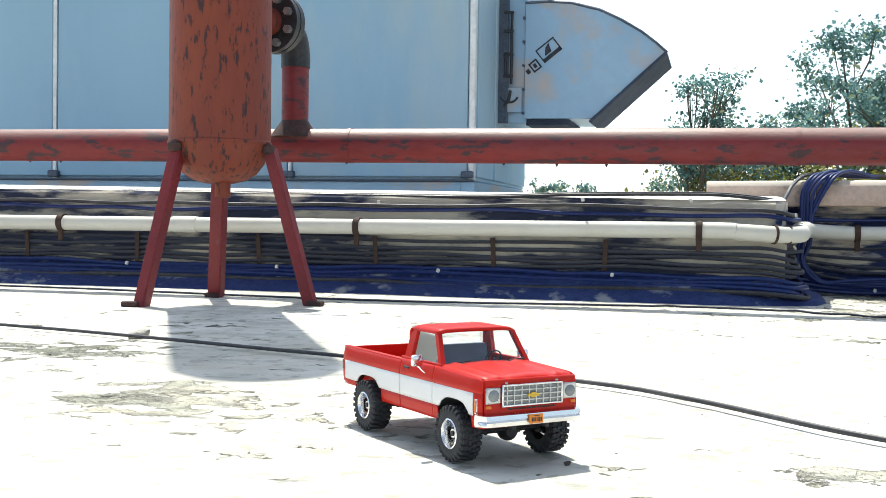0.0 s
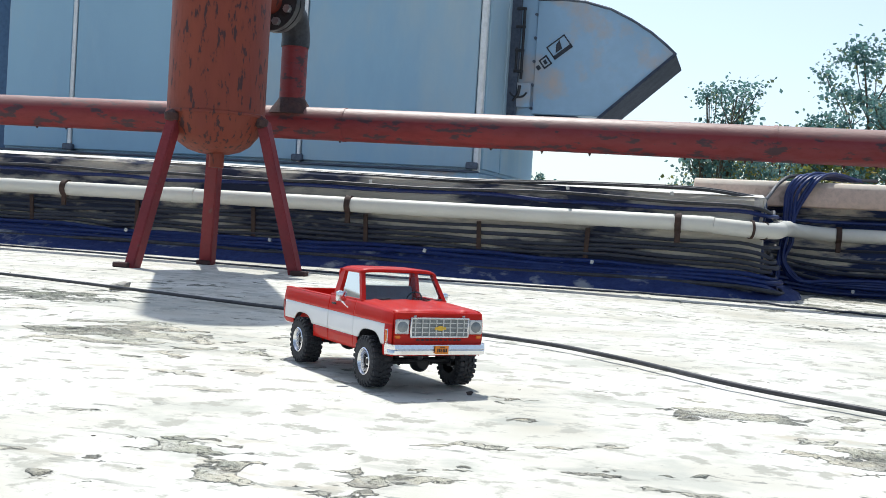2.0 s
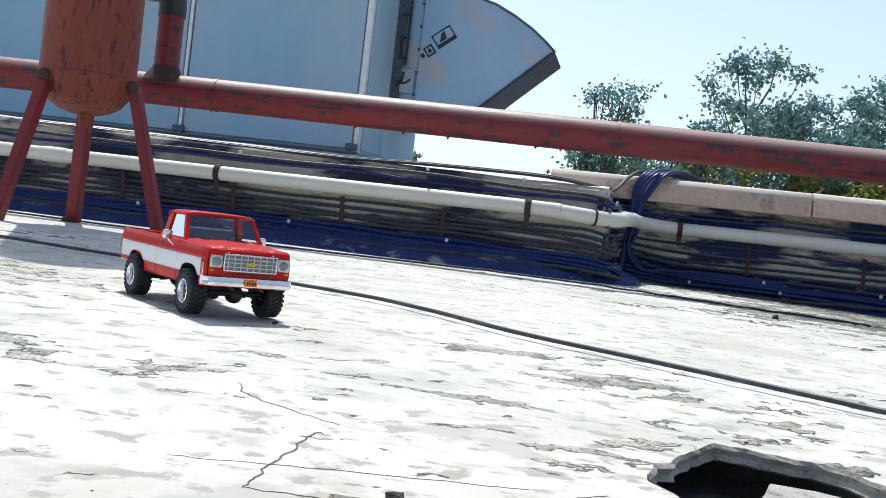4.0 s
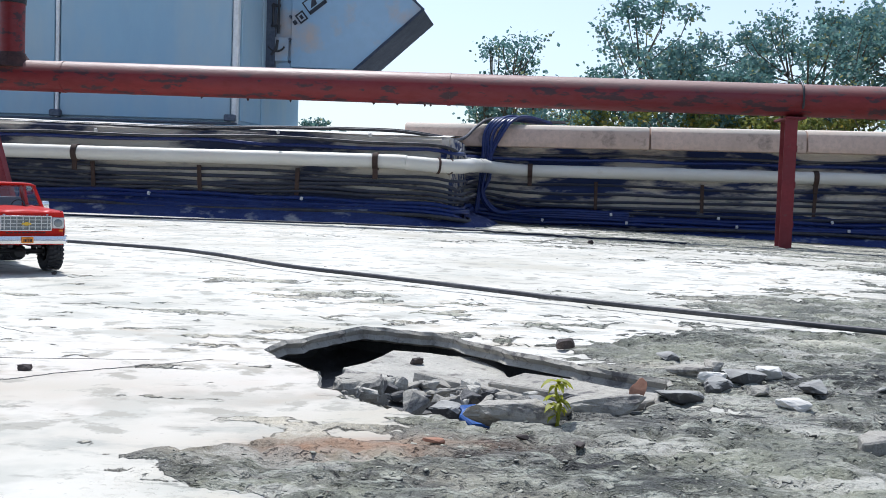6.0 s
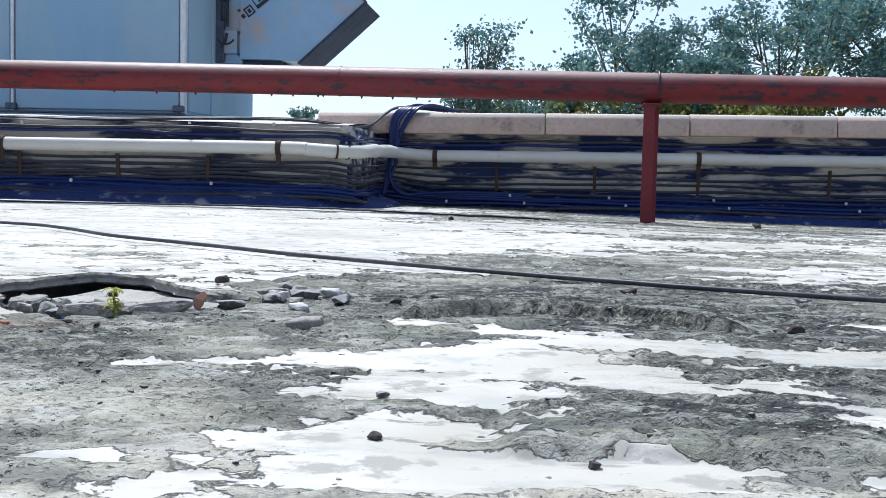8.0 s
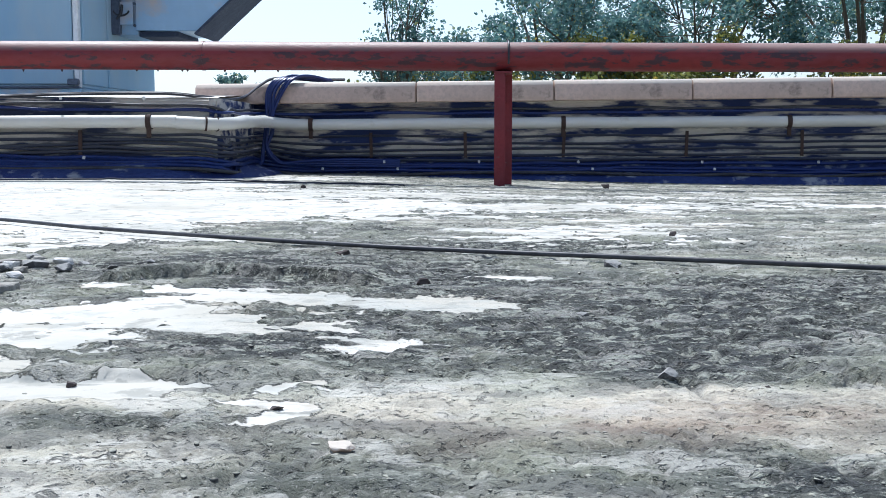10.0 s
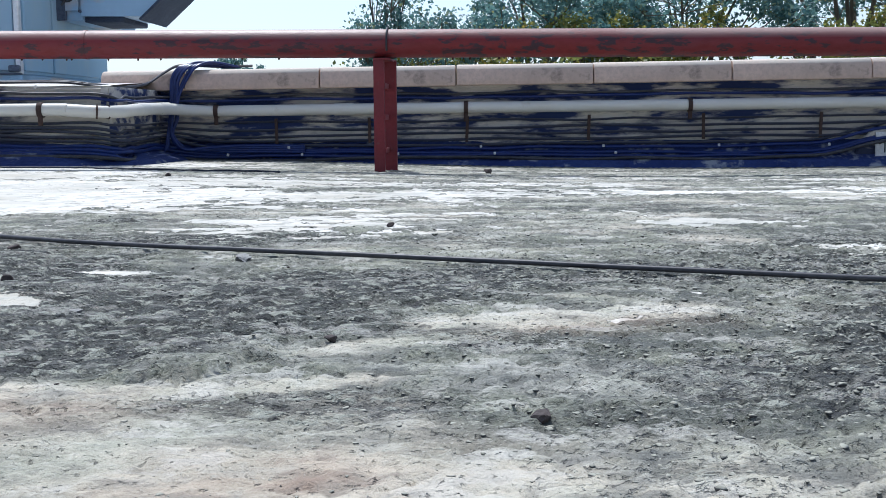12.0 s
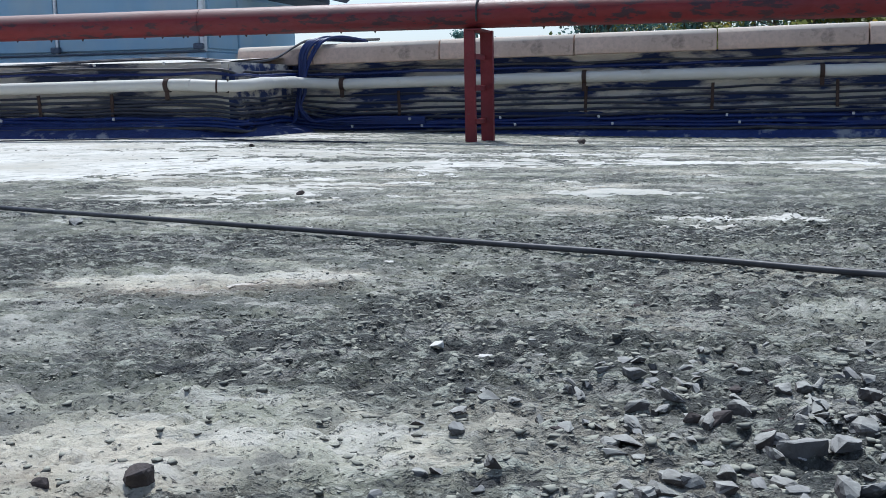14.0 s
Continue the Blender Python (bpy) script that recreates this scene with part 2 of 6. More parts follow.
M = dict(
    roof=roof_material(),
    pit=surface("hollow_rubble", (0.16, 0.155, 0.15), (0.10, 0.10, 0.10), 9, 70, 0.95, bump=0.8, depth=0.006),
    broken=surface("broken_concrete", (0.42, 0.395, 0.34), (0.30, 0.285, 0.25), 14, 120, 0.93, spots=(0.16, 0.15, 0.14), spot_at=(0.55, 0.64), spot_scale=60, bump=0.9, depth=0.004),
    slab=surface("dusty_slab", (0.54, 0.515, 0.45), (0.36, 0.345, 0.305), 18, 110, 0.93, spots=(0.20, 0.19, 0.17), spot_at=(0.56, 0.66), spot_scale=45, bump=0.9, depth=0.005),
    # stone, grit, heap_stone: shaded sides and lit, dusty tops are in the colour
    stone=surface("grey_stone", (0.125, 0.12, 0.115), (0.085, 0.085, 0.085), 30, 180, 0.9, spots=(0.26, 0.25, 0.23), spot_scale=60, bump=0.6, depth=0.002, lit_top_dust=(0.36, 0.355, 0.33)),
    grit=surface("grey_grit", (0.105, 0.10, 0.088), (0.075, 0.075, 0.07), 30, 200, 0.9, spots=(0.2, 0.19, 0.165), spot_scale=60, bump=0.6, depth=0.002, lit_top_dust=(0.38, 0.375, 0.305)),
    heap_stone=surface("blue_grey_stone", (0.075, 0.062, 0.056), (0.105, 0.10, 0.096), 30, 170, 0.8, spots=(0.19, 0.185, 0.18), spot_at=(0.56, 0.66), spot_scale=50, lit_top_dust=(0.40, 0.395, 0.355), bump=0.7, depth=0.002),
    dark_stone=surface("dark_stone", (0.060, 0.050, 0.048), (0.10, 0.078, 0.068), 40, 200, 0.9, bump=0.6, depth=0.002),
    brick_bit=surface("brick_crumb", (0.42, 0.21, 0.13), (0.35, 0.20, 0.14), 40, 200, 0.92, bump=0.6, depth=0.002),
    wall=surface("weathered_plaster", (0.64, 0.59, 0.49), (0.46, 0.43, 0.37), 2.4, 38, 0.93, spots=(0.035, 0.043, 0.08), spot_at=(0.46, 0.56), spot_scale=5, bump=0.6, depth=0.006, stretch=(0.45, 1, 1.6)),
    stained=surface("navy_stained_plaster", (0.80, 0.75, 0.66), (0.58, 0.55, 0.50), 3.5, 38, 0.93, spots=(0.026, 0.044, 0.135), spot_at=(0.455, 0.565), spot_scale=8, bump=0.6, depth=0.006, stretch=(0.4, 1, 1.8)),
    tar=surface("bitumen_haunch", (0.012, 0.028, 0.13), (0.028, 0.050, 0.165), 4, 45, 0.85, spots=(0.26, 0.28, 0.31), spot_at=(0.56, 0.66), spot_scale=9, bump=0.6, depth=0.008),
    wall_top=surface("lime_washed_top", (0.74, 0.72, 0.67), (0.55, 0.53, 0.48), 5, 40, 0.92, spots=(0.3, 0.29, 0.27), spot_at=(0.62, 0.72), bump=0.5, depth=0.004),
    coping=surface("clay_coping", (0.68, 0.52, 0.42), (0.56, 0.43, 0.345), 5, 55, 0.85, spots=(0.22, 0.175, 0.14), spot_at=(0.58, 0.70), spot_scale=8, bump=0.4, depth=0.003, lit_top_dust=(0.58, 0.52, 0.44)),
    pvc=surface("dusty_pvc", (0.68, 0.67, 0.61), (0.62, 0.60, 0.53), 4, 60, 0.5, spots=(0.50, 0.45, 0.36), spot_at=(0.66, 0.80), spot_scale=9, bump=0.03, depth=0.0006, tone=0.94),
    cable=surface("black_cable", (0.035, 0.036, 0.042), (0.07, 0.07, 0.075), 20, 90, 0.5, bump=0.1, depth=0.001),
    blue_cable=surface("dark_blue_cable", (0.009, 0.022, 0.115), (0.016, 0.034, 0.15), 14, 90, 0.34, bump=0.1, depth=0.001),
    grey_cable=surface("dusty_grey_cable", (0.034, 0.040, 0.064), (0.022, 0.027, 0.050), 9, 60, 0.75, bump=0.25, depth=0.001, lit_top_dust=(0.11, 0.108, 0.105)),
    strap=surface("rusty_strap", (0.045, 0.03, 0.026), (0.075, 0.042, 0.03), 30, 120, 0.85, bump=0.3, depth=0.001),
    clip=surface("white_clip", (0.7, 0.7, 0.68), (0.6, 0.6, 0.58), 30, 120, 0.5, bump=0),
    red_pipe=surface("red_oxide_paint", (0.190, 0.014, 0.015), (0.125, 0.021, 0.032), 2.2, 40, 0.5, spots=(0.045, 0.018, 0.026), spot_at=(0.54, 0.59), spot_scale=26, bump=0.5, depth=0.003, stretch=(0.45, 1, 1.3), lit_top_dust=(0.33, 0.22, 0.19)),
    tank=surface("rusty_tank_paint", (0.215, 0.042, 0.016), (0.150, 0.024, 0.016), 3.0, 60, 0.55, spots=(0.040, 0.014, 0.016), spot_at=(0.56, 0.61), spot_scale=60, bump=0.4, depth=0.002, stretch=(1, 1, 0.28)),
    weld=surface("burnt_weld", (0.045, 0.026, 0.026), (0.08, 0.036, 0.03), 30, 120, 0.8, bump=0.6, depth=0.003),
    leg=surface("red_leg_paint", (0.20, 0.020, 0.026), (0.14, 0.018, 0.024), 8, 70, 0.6, spots=(0.12, 0.06, 0.055), spot_at=(0.62, 0.7), spot_scale=20, bump=0.3, depth=0.001),
    iron=surface("dark_iron", (0.03, 0.032, 0.038), (0.05, 0.05, 0.055), 15, 90, 0.5, metal=0.3, bump=0.3, depth=0.001),
    bolt=surface("zinc_bolt", (0.45, 0.46, 0.48), (0.35, 0.36, 0.38), 30, 120, 0.4, metal=0.8, bump=0.1),
    unit=surface("painted_panel", (0.285, 0.445, 0.575), (0.245, 0.385, 0.515), 0.9, 12, 0.5, spots=(0.42, 0.47, 0.47), spot_at=(0.5, 0.75), spot_scale=0.8, bump=0.06, depth=0.004, stretch=(1, 1, 0.35), tone=0.95),
    trim=surface("aluminium_trim", (0.74, 0.75, 0.76), (0.66, 0.67, 0.68), 2, 30, 0.4, metal=0.25, bump=0.05),
    galv=surface("galvanised_sheet", (0.34, 0.48, 0.62), (0.28, 0.41, 0.55), 2.0, 16, 0.42, metal=0.45, spots=(0.46, 0.40, 0.37), spot_at=(0.52, 0.66), spot_scale=2.2, bump=0.12, depth=0.01, tone=0.9),
    blue_steel=surface("blue_painted_steel", (0.045, 0.10, 0.20), (0.06, 0.12, 0.22), 3, 30, 0.5, bump=0.05),
    dark_metal=surface("dark_steel_rail", (0.075, 0.092, 0.13), (0.11, 0.13, 0.17), 6, 50, 0.5, metal=0.4, bump=0.1),
    # outlet: shade of the hood's opening put into the sheet colour
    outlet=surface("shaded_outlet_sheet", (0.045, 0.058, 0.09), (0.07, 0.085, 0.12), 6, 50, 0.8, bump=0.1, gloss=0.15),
    ink=surface("stencil_ink", (0.03, 0.035, 0.05), (0.05, 0.055, 0.07), 30, 90, 0.7, bump=0),
    plain=surface("far_wall_plaster", (0.55, 0.53, 0.48), (0.42, 0.40, 0.36), 1.5, 20, 0.92, spots=(0.2, 0.2, 0.19), spot_at=(0.58, 0.75), spot_scale=2.5, bump=0.4, depth=0.006),
    earth=surface("far_ground", (0.16, 0.17, 0.10), (0.22, 0.19, 0.13), 0.02, 0.3, 0.95, bump=0),
    bark=surface("bark", (0.16, 0.13, 0.10), (0.10, 0.085, 0.07), 3, 25, 0.95, bump=0.6, depth=0.02, stretch=(1, 1, 0.3)),
    leaf=leaf_material("broad_leaves", (0.080, 0.175, 0.185), (0.17, 0.30, 0.275), (0.31, 0.32, 0.14)),
    leaf_low=leaf_material("yellowing_leaves", (0.13, 0.17, 0.05), (0.25, 0.26, 0.07), (0.45, 0.32, 0.06)),
    weed=leaf_material("weed_leaves", (0.28, 0.33, 0.03), (0.42, 0.42, 0.05), (0.5, 0.45, 0.06)),
    paint=surface("red_car_paint", (0.48, 0.010, 0.005), (0.46, 0.010, 0.005), 20, 200, 0.42, bump=0, coat=0.25, rough_var=0.04, tone=0.97, gloss=0.12),
    stripe=surface("white_car_paint", (0.76, 0.76, 0.77), (0.73, 0.73, 0.74), 20, 200, 0.5, bump=0, coat=0.3, rough_var=0.04, tone=0.97, gloss=0.22),
    chrome=surface("chrome", (0.78, 0.78, 0.79), (0.72, 0.72, 0.74), 40, 200, 0.2, metal=1.0, bump=0, rough_var=0.05, tone=0.97),
    silver=surface("silver_grille", (0.62, 0.63, 0.64), (0.52, 0.53, 0.54), 60, 300, 0.3, metal=0.75, bump=0),
    rubber=surface("tyre_rubber", (0.022, 0.024, 0.03), (0.034, 0.036, 0.042), 60, 300, 0.72, bump=0.2, depth=0.0004),
    black=surface("black_plastic", (0.016, 0.016, 0.019), (0.026, 0.026, 0.03), 60, 300, 0.5, bump=0.05, depth=0.0003),
    seat=surface("grey_blue_seat", (0.17, 0.21, 0.28), (0.14, 0.17, 0.23), 60, 300, 0.7, bump=0.1, depth=0.0004),
    glass=glass_material("clear_window"),
    lamp=surface("headlamp_lens", (0.26, 0.28, 0.29), (0.18, 0.2, 0.21), 120, 400, 0.15, metal=0.2, bump=0.2, depth=0.0005),
    amber=surface("amber_lens", (0.75, 0.20, 0.02), (0.65, 0.16, 0.02), 100, 300, 0.25, bump=0),
    tail=surface("red_lens", (0.24, 0.012, 0.015), (0.18, 0.01, 0.012), 100, 300, 0.2, bump=0),
    plate=surface("orange_plate", (0.80, 0.26, 0.02), (0.72, 0.22, 0.02), 100, 300, 0.5, bump=0),
    gold=surface("gold_emblem", (0.75, 0.50, 0.06), (0.68, 0.44, 0.05), 100, 300, 0.35, metal=0.3, bump=0),
    blue_bag=surface("blue_plastic_scrap", (0.02, 0.08, 0.30), (0.03, 0.12, 0.38), 40, 200, 0.4, bump=0.3, depth=0.002),
)


# ---- mesh helpers ----
def link_bm(name, bm, material, smooth=False):
    me = bpy.data.meshes.new(name)
    bmesh.ops.recalc_face_normals(bm, faces=bm.faces)
    bm.to_mesh(me)
    bm.free()
    me.materials.append(material)
    if smooth:
        me.polygons.foreach_set("use_smooth", [True] * len(me.polygons))
        me.set_sharp_from_angle(angle=radians(38))
    return new(name, me)


def part(name, bm, material, parent, label="", smooth=True):
    ob = link_bm(name, bm, material, smooth)
    ob.parent = parent
    return tagged(ob, label)


def thing(name, label, category, group="", kind="", m=None):
    ob = new(name)
    ob.empty_display_size = 0.05
    if m is not None:
        ob.matrix_world = m
    return tagged(ob, label, category, group, kind)


def box(c, s, bevel=0.0, bm=None, m=None, seg=1):
    bm = bm or bmesh.new()
    one = bmesh.new()
    bmesh.ops.create_cube(one, size=1.0)
    bmesh.ops.scale(one, vec=s, verts=one.verts)
    if bevel:
        bmesh.ops.bevel(one, geom=one.edges[:], offset=bevel, segments=seg, affect="EDGES", profile=0.5)
    bmesh.ops.translate(one, vec=c, verts=one.verts)
    if m is not None:
        bmesh.ops.transform(one, matrix=m, verts=one.verts)
    return merge(bm, one)


def merge(bm, other):
    tmp = bpy.data.meshes.new("tmp")
    other.to_mesh(tmp)
    other.free()
    bm.from_mesh(tmp)
    bpy.data.meshes.remove(tmp)
    return bm


def lathe(profile, axis_m, seg=32, bm=None, close=False):
    """Turns (radius, height) pairs about the z axis of axis_m."""
    bm = bm or bmesh.new()
    rings = []
    for r, h in profile:
        if r < 1e-6:
            rings.append([bm.verts.new(axis_m @ Vector((0, 0, h)))])
        else:
            rings.append([bm.verts.new(axis_m @ Vector((r * math.cos(2 * math.pi * i / seg), r * math.sin(2 * math.pi * i / seg), h))) for i in range(seg)])
    pairs = list(zip(rings, rings[1:])) + ([(rings[-1], rings[0])] if close else [])
    for a, b in pairs:
        for i in range(seg):
            j = (i + 1) % seg
            if len(a) == 1 and len(b) == 1:
                continue
            if len(a) == 1:
                bm.faces.new((a[0], b[i], b[j]))
            elif len(b) == 1:
                bm.faces.new((a[i], a[j], b[0]))
            else:
                bm.faces.new((a[i], a[j], b[j], b[i]))
    return bm


def axis_to(p, q):
    d = Vector(q) - Vector(p)
    return Matrix.Translation(p) @ d.to_track_quat("Z", "Y").to_matrix().to_4x4(), d.length


def rod(p, q, r, r2=None, seg=16, bm=None):
    m, l = axis_to(p, q)
    r2 = r if r2 is None else r2
    return lathe([(0, 0), (r, 0), (r2, l), (0, l)], m, seg, bm)


def smooth_path(pts, per=6):
    """A Catmull-Rom curve through the points."""
    p = [Vector(q) for q in pts]
    p = [2 * p[0] - p[1]] + p + [2 * p[-1] - p[-2]]
    out = []
    for i in range(1, len(p) - 2):
        a, b, c, d = p[i - 1:i + 3]
        for k in range(per):
            t = k / per
            out.append(0.5 * ((2 * b) + (c - a) * t + (2 * a - 5 * b + 4 * c - d) * t * t + (3 * b - a - 3 * c + d) * t ** 3))
    return out + [p[-2]]


def tube(path, r, seg=8, bm=None, caps=True):
    """A round tube along a path of points; r may be a function of the share of the way."""
    bm = bm or bmesh.new()
    path = [Vector(p) for p in path]
    rings, up = [], None
    for i, p in enumerate(path):
        d = (path[min(i + 1, len(path) - 1)] - path[max(i - 1, 0)]).normalized()
        if up is None:
            up = d.orthogonal().normalized()
        up = (up - d * up.dot(d)).normalized()
        side = d.cross(up)
        rr = r(i / (len(path) - 1)) if callable(r) else r
        rings.append([bm.verts.new(p + rr * (math.cos(a) * up + math.sin(a) * side)) for a in (2 * math.pi * k / seg for k in range(seg))])
    for a, b in zip(rings, rings[1:]):
        for k in range(seg):
            bm.faces.new((a[k], a[(k + 1) % seg], b[(k + 1) % seg], b[k]))
    if caps:
        bm.faces.new(rings[0])
        bm.faces.new(rings[-1][::-1])
    return bm


def prism(poly, lo, hi, to, bm=None, bevel=0.0):
    """Extrudes a 2D outline from lo to hi; to(u, v, w) gives the 3D place."""
    one = bmesh.new()
    a = [one.verts.new(to(u, v, lo)) for u, v in poly]
    b = [one.verts.new(to(u, v, hi)) for u, v in poly]
    one.faces.new(a)
    one.faces.new(b[::-1])
    n = len(poly)
    for i in range(n):
        one.faces.new((a[i], a[(i + 1) % n], b[(i + 1) % n], b[i]))
    if bevel:
        bmesh.ops.recalc_face_normals(one, faces=one.faces)
        bmesh.ops.bevel(one, geom=one.edges[:], offset=bevel, segments=1, affect="EDGES")
    return merge(bm or bmesh.new(), one)


def sheet(rows, bm=None):
    """A skin over rows of points, all of one length."""
    bm = bm or bmesh.new()
    g = [[bm.verts.new(p) for p in row] for row in rows]
    for a, b in zip(g, g[1:]):
        for i in range(len(a) - 1):
            bm.faces.new((a[i], a[i + 1], b[i + 1], b[i]))
    return bm


def solid(ob, thick, offset=-1.0):
    md = ob.modifiers.new("thickness", "SOLIDIFY")
    md.thickness, md.offset = thick, offset
    return ob


def rock(rng, size, flat=0.6, points=13, worn=True):
    """An angular lump: the hull of random points, its faces chipped and its edges worn."""
    bm = bmesh.new()
    for _ in range(points):
        v = Vector((rng.gauss(0, 1), rng.gauss(0, 1), rng.gauss(0, 1))).normalized() * rng.uniform(0.7, 1.0)
        bm.verts.new((v.x * size[0] / 2, v.y * size[1] / 2, min(v.z, 0.34 + 0.14 * v.x) * size[2] * 0.72 * (1 if v.z > 0 else flat)))
    res = bmesh.ops.convex_hull(bm, input=bm.verts[:])
    drop = [g for g in res["geom_interior"] if isinstance(g, bmesh.types.BMVert)]
    bmesh.ops.delete(bm, geom=drop, context="VERTS")
    if worn and max(size) > 0.012:
        bmesh.ops.subdivide_edges(bm, edges=bm.edges[:], cuts=3 if max(size) > 0.026 else 2, use_grid_fill=True)
        bmesh.ops.smooth_vert(bm, verts=bm.verts[:], factor=0.4, use_axis_x=True, use_axis_y=True, use_axis_z=True)
        k, off = 5.0 / max(size), rng.uniform(0, 50)
        for v in bm.verts:
            d = noise.noise(v.co * k + Vector((off, 0, 0))) * 0.14 + noise.noise(v.co * k * 2.6 + Vector((0, off, 0))) * 0.11 + noise.noise(v.co * k * 6.0 + Vector((0, 0, off))) * 0.05
            v.co *= 1 + 1.0 * d
    return bm


def lattice(ix, iy, seed):
    h = (ix.astype(np.int64) * 374761393 + iy.astype(np.int64) * 668265263 + seed * 974634521) & 0x7FFFFFFF
    h = ((h ^ (h >> 13)) * 1274126177) & 0x7FFFFFFF
    return ((h ^ (h >> 16)) & 0xFFFF) / 65535.0


def grain(x, y, seed=0):
    ix, iy = np.floor(x), np.floor(y)
    fx, fy = x - ix, y - iy
    fx, fy = fx * fx * (3 - 2 * fx), fy * fy * (3 - 2 * fy)
    a, b = lattice(ix, iy, seed), lattice(ix + 1, iy, seed)
    c, d = lattice(ix, iy + 1, seed), lattice(ix + 1, iy + 1, seed)
    return (a * (1 - fx) + b * fx) * (1 - fy) + (c * (1 - fx) + d * fx) * fy


def fbm(x, y, scale, octaves=4, seed=0, gain=0.5):
    s, amp, tot = np.zeros_like(np.asarray(x, float)), 1.0, 0.0
    for o in range(octaves):
        k = scale * 2 ** o
        ang = 0.6 * o
        xr, yr = x * math.cos(ang) - y * math.sin(ang), x * math.sin(ang) + y * math.cos(ang)
        s = s + amp * grain(xr * k + 17.3 * o, yr * k - 9.1 * o, seed + o)
        tot += amp
        amp *= gain
    return s / tot


def step(a, b, x):
    t = np.clip((np.asarray(x, float) - a) / (b - a), 0, 1)
    return t * t * (3 - 2 * t)


# ---- the roof ----
def fall(x, y):
    """The roof falls gently to the drain."""
    return -0.062 * step(0.8, 4.3, np.asarray(y, float)) * step(-0.3, 3.2, np.asarray(x, float))


def blob(x, y, cx, cy, rx, ry, turn=0.0):
    c, s = math.cos(turn), math.sin(turn)
    u, v = (x - cx) * c + (y - cy) * s, -(x - cx) * s + (y - cy) * c
    return np.exp(-((u / rx) ** 2 + (v / ry) ** 2))


WASHED = [  # where the white wash is left: x, y, half length, half width, turn, strength
    (1.06, -0.335, 0.085, 0.085, 0.2, 0.75), (0.90, -0.325, 0.10, 0.014, 0.2, 0.5), (1.22, -0.150, 0.17, 0.030, -0.4, 0.75), (1.255, -0.350, 0.14, 0.030, -0.5, 0.70), (1.20, -0.612, 0.10, 0.018, 0.1, 0.62),
    (1.34, -0.675, 0.035, 0.03, 0.0, 0.5), (1.21, -0.80, 0.10, 0.035, 0.3, 0.38), (1.37, -0.84, 0.11, 0.018, 0.15, 0.34), (1.55, -0.60, 0.05, 0.012, 0.1, 0.28), (1.08, -0.02, 0.05, 0.012, 0.2, 0.4), (0.535, -0.315, 0.045, 0.016, 0.1, 0.6), (0.80, -0.20, 0.10, 0.025, -0.4, 0.3),
    (2.10, -0.32, 0.10, 0.012, 0.4, 0.42), (2.24, -0.885, 0.07, 0.014, 0.1, 0.35), (2.40, 0.71, 0.10, 0.05, 0.05, 0.95), (1.445, -0.195, 0.035, 0.03, 0.0, 0.6), (2.63, 0.32, 0.13, 0.035, 0.0, 0.65),
    (2.57, 0.21, 0.06, 0.02, 0.0, 0.55), (1.42, 0.36, 0.14, 0.018, -0.4, 0.5), (1.52, 0.02, 0.05, 0.014, 0.0, 0.55), (1.60, 0.75, 0.17, 0.06, -0.02, 0.65), (0.95, 1.05, 0.34, 0.13, -0.05, 0.55), (0.45, 1.35, 0.30, 0.15, 0.0, 0.45), (1.1, 1.5, 0.7, 0.14, 0.0, 0.42), (0.9, 0.62, 0.35, 0.05, -0.5, 0.4), (1.35, 2.1, 0.7, 0.12, 0.0, 0.35), (3.2, 1.7, 0.5, 0.12, 0.1, 0.4), (0.7, 1.9, 0.6, 0.4, 0.0, 0.3), (2.4, 2.6, 0.8, 0.15, 0.0, 0.3), (1.9, 1.5, 0.4, 0.08, 0.0, 0.3),
    (0.26, -0.20, 0.14, 0.10, 0.0, 0.3)]
WORN = [  # worn places in the white part
    (2.05, 0.76, 0.12, 0.12, 0.0, 0.4),     (0.72, -0.42, 0.12, 0.06, 0.15, 0.5), (-0.62, 1.08, 0.26, 0.20, -0.5, 0.58), (-1.15, 1.55, 0.5, 0.20, -0.3, 0.34), (-0.75, 1.78, 0.45, 0.08, -0.2, 0.34), (0.27, 0.85, 0.16, 0.07, 0.6, 0.42), (0.33, 0.68, 0.12, 0.045, 0.1, 0.38),
    (0.0, 0.355, 0.06, 0.028, 0.6, 0.40), (0.08, 0.55, 0.10, 0.02, 0.2, 0.28), (0.44, 0.30, 0.10, 0.03, 0.7, 0.30), (0.0, 2.3, 0.9, 0.16, 0.0, 0.2), (0.62, -0.195, 0.10, 0.028, 0.25, 0.75)]


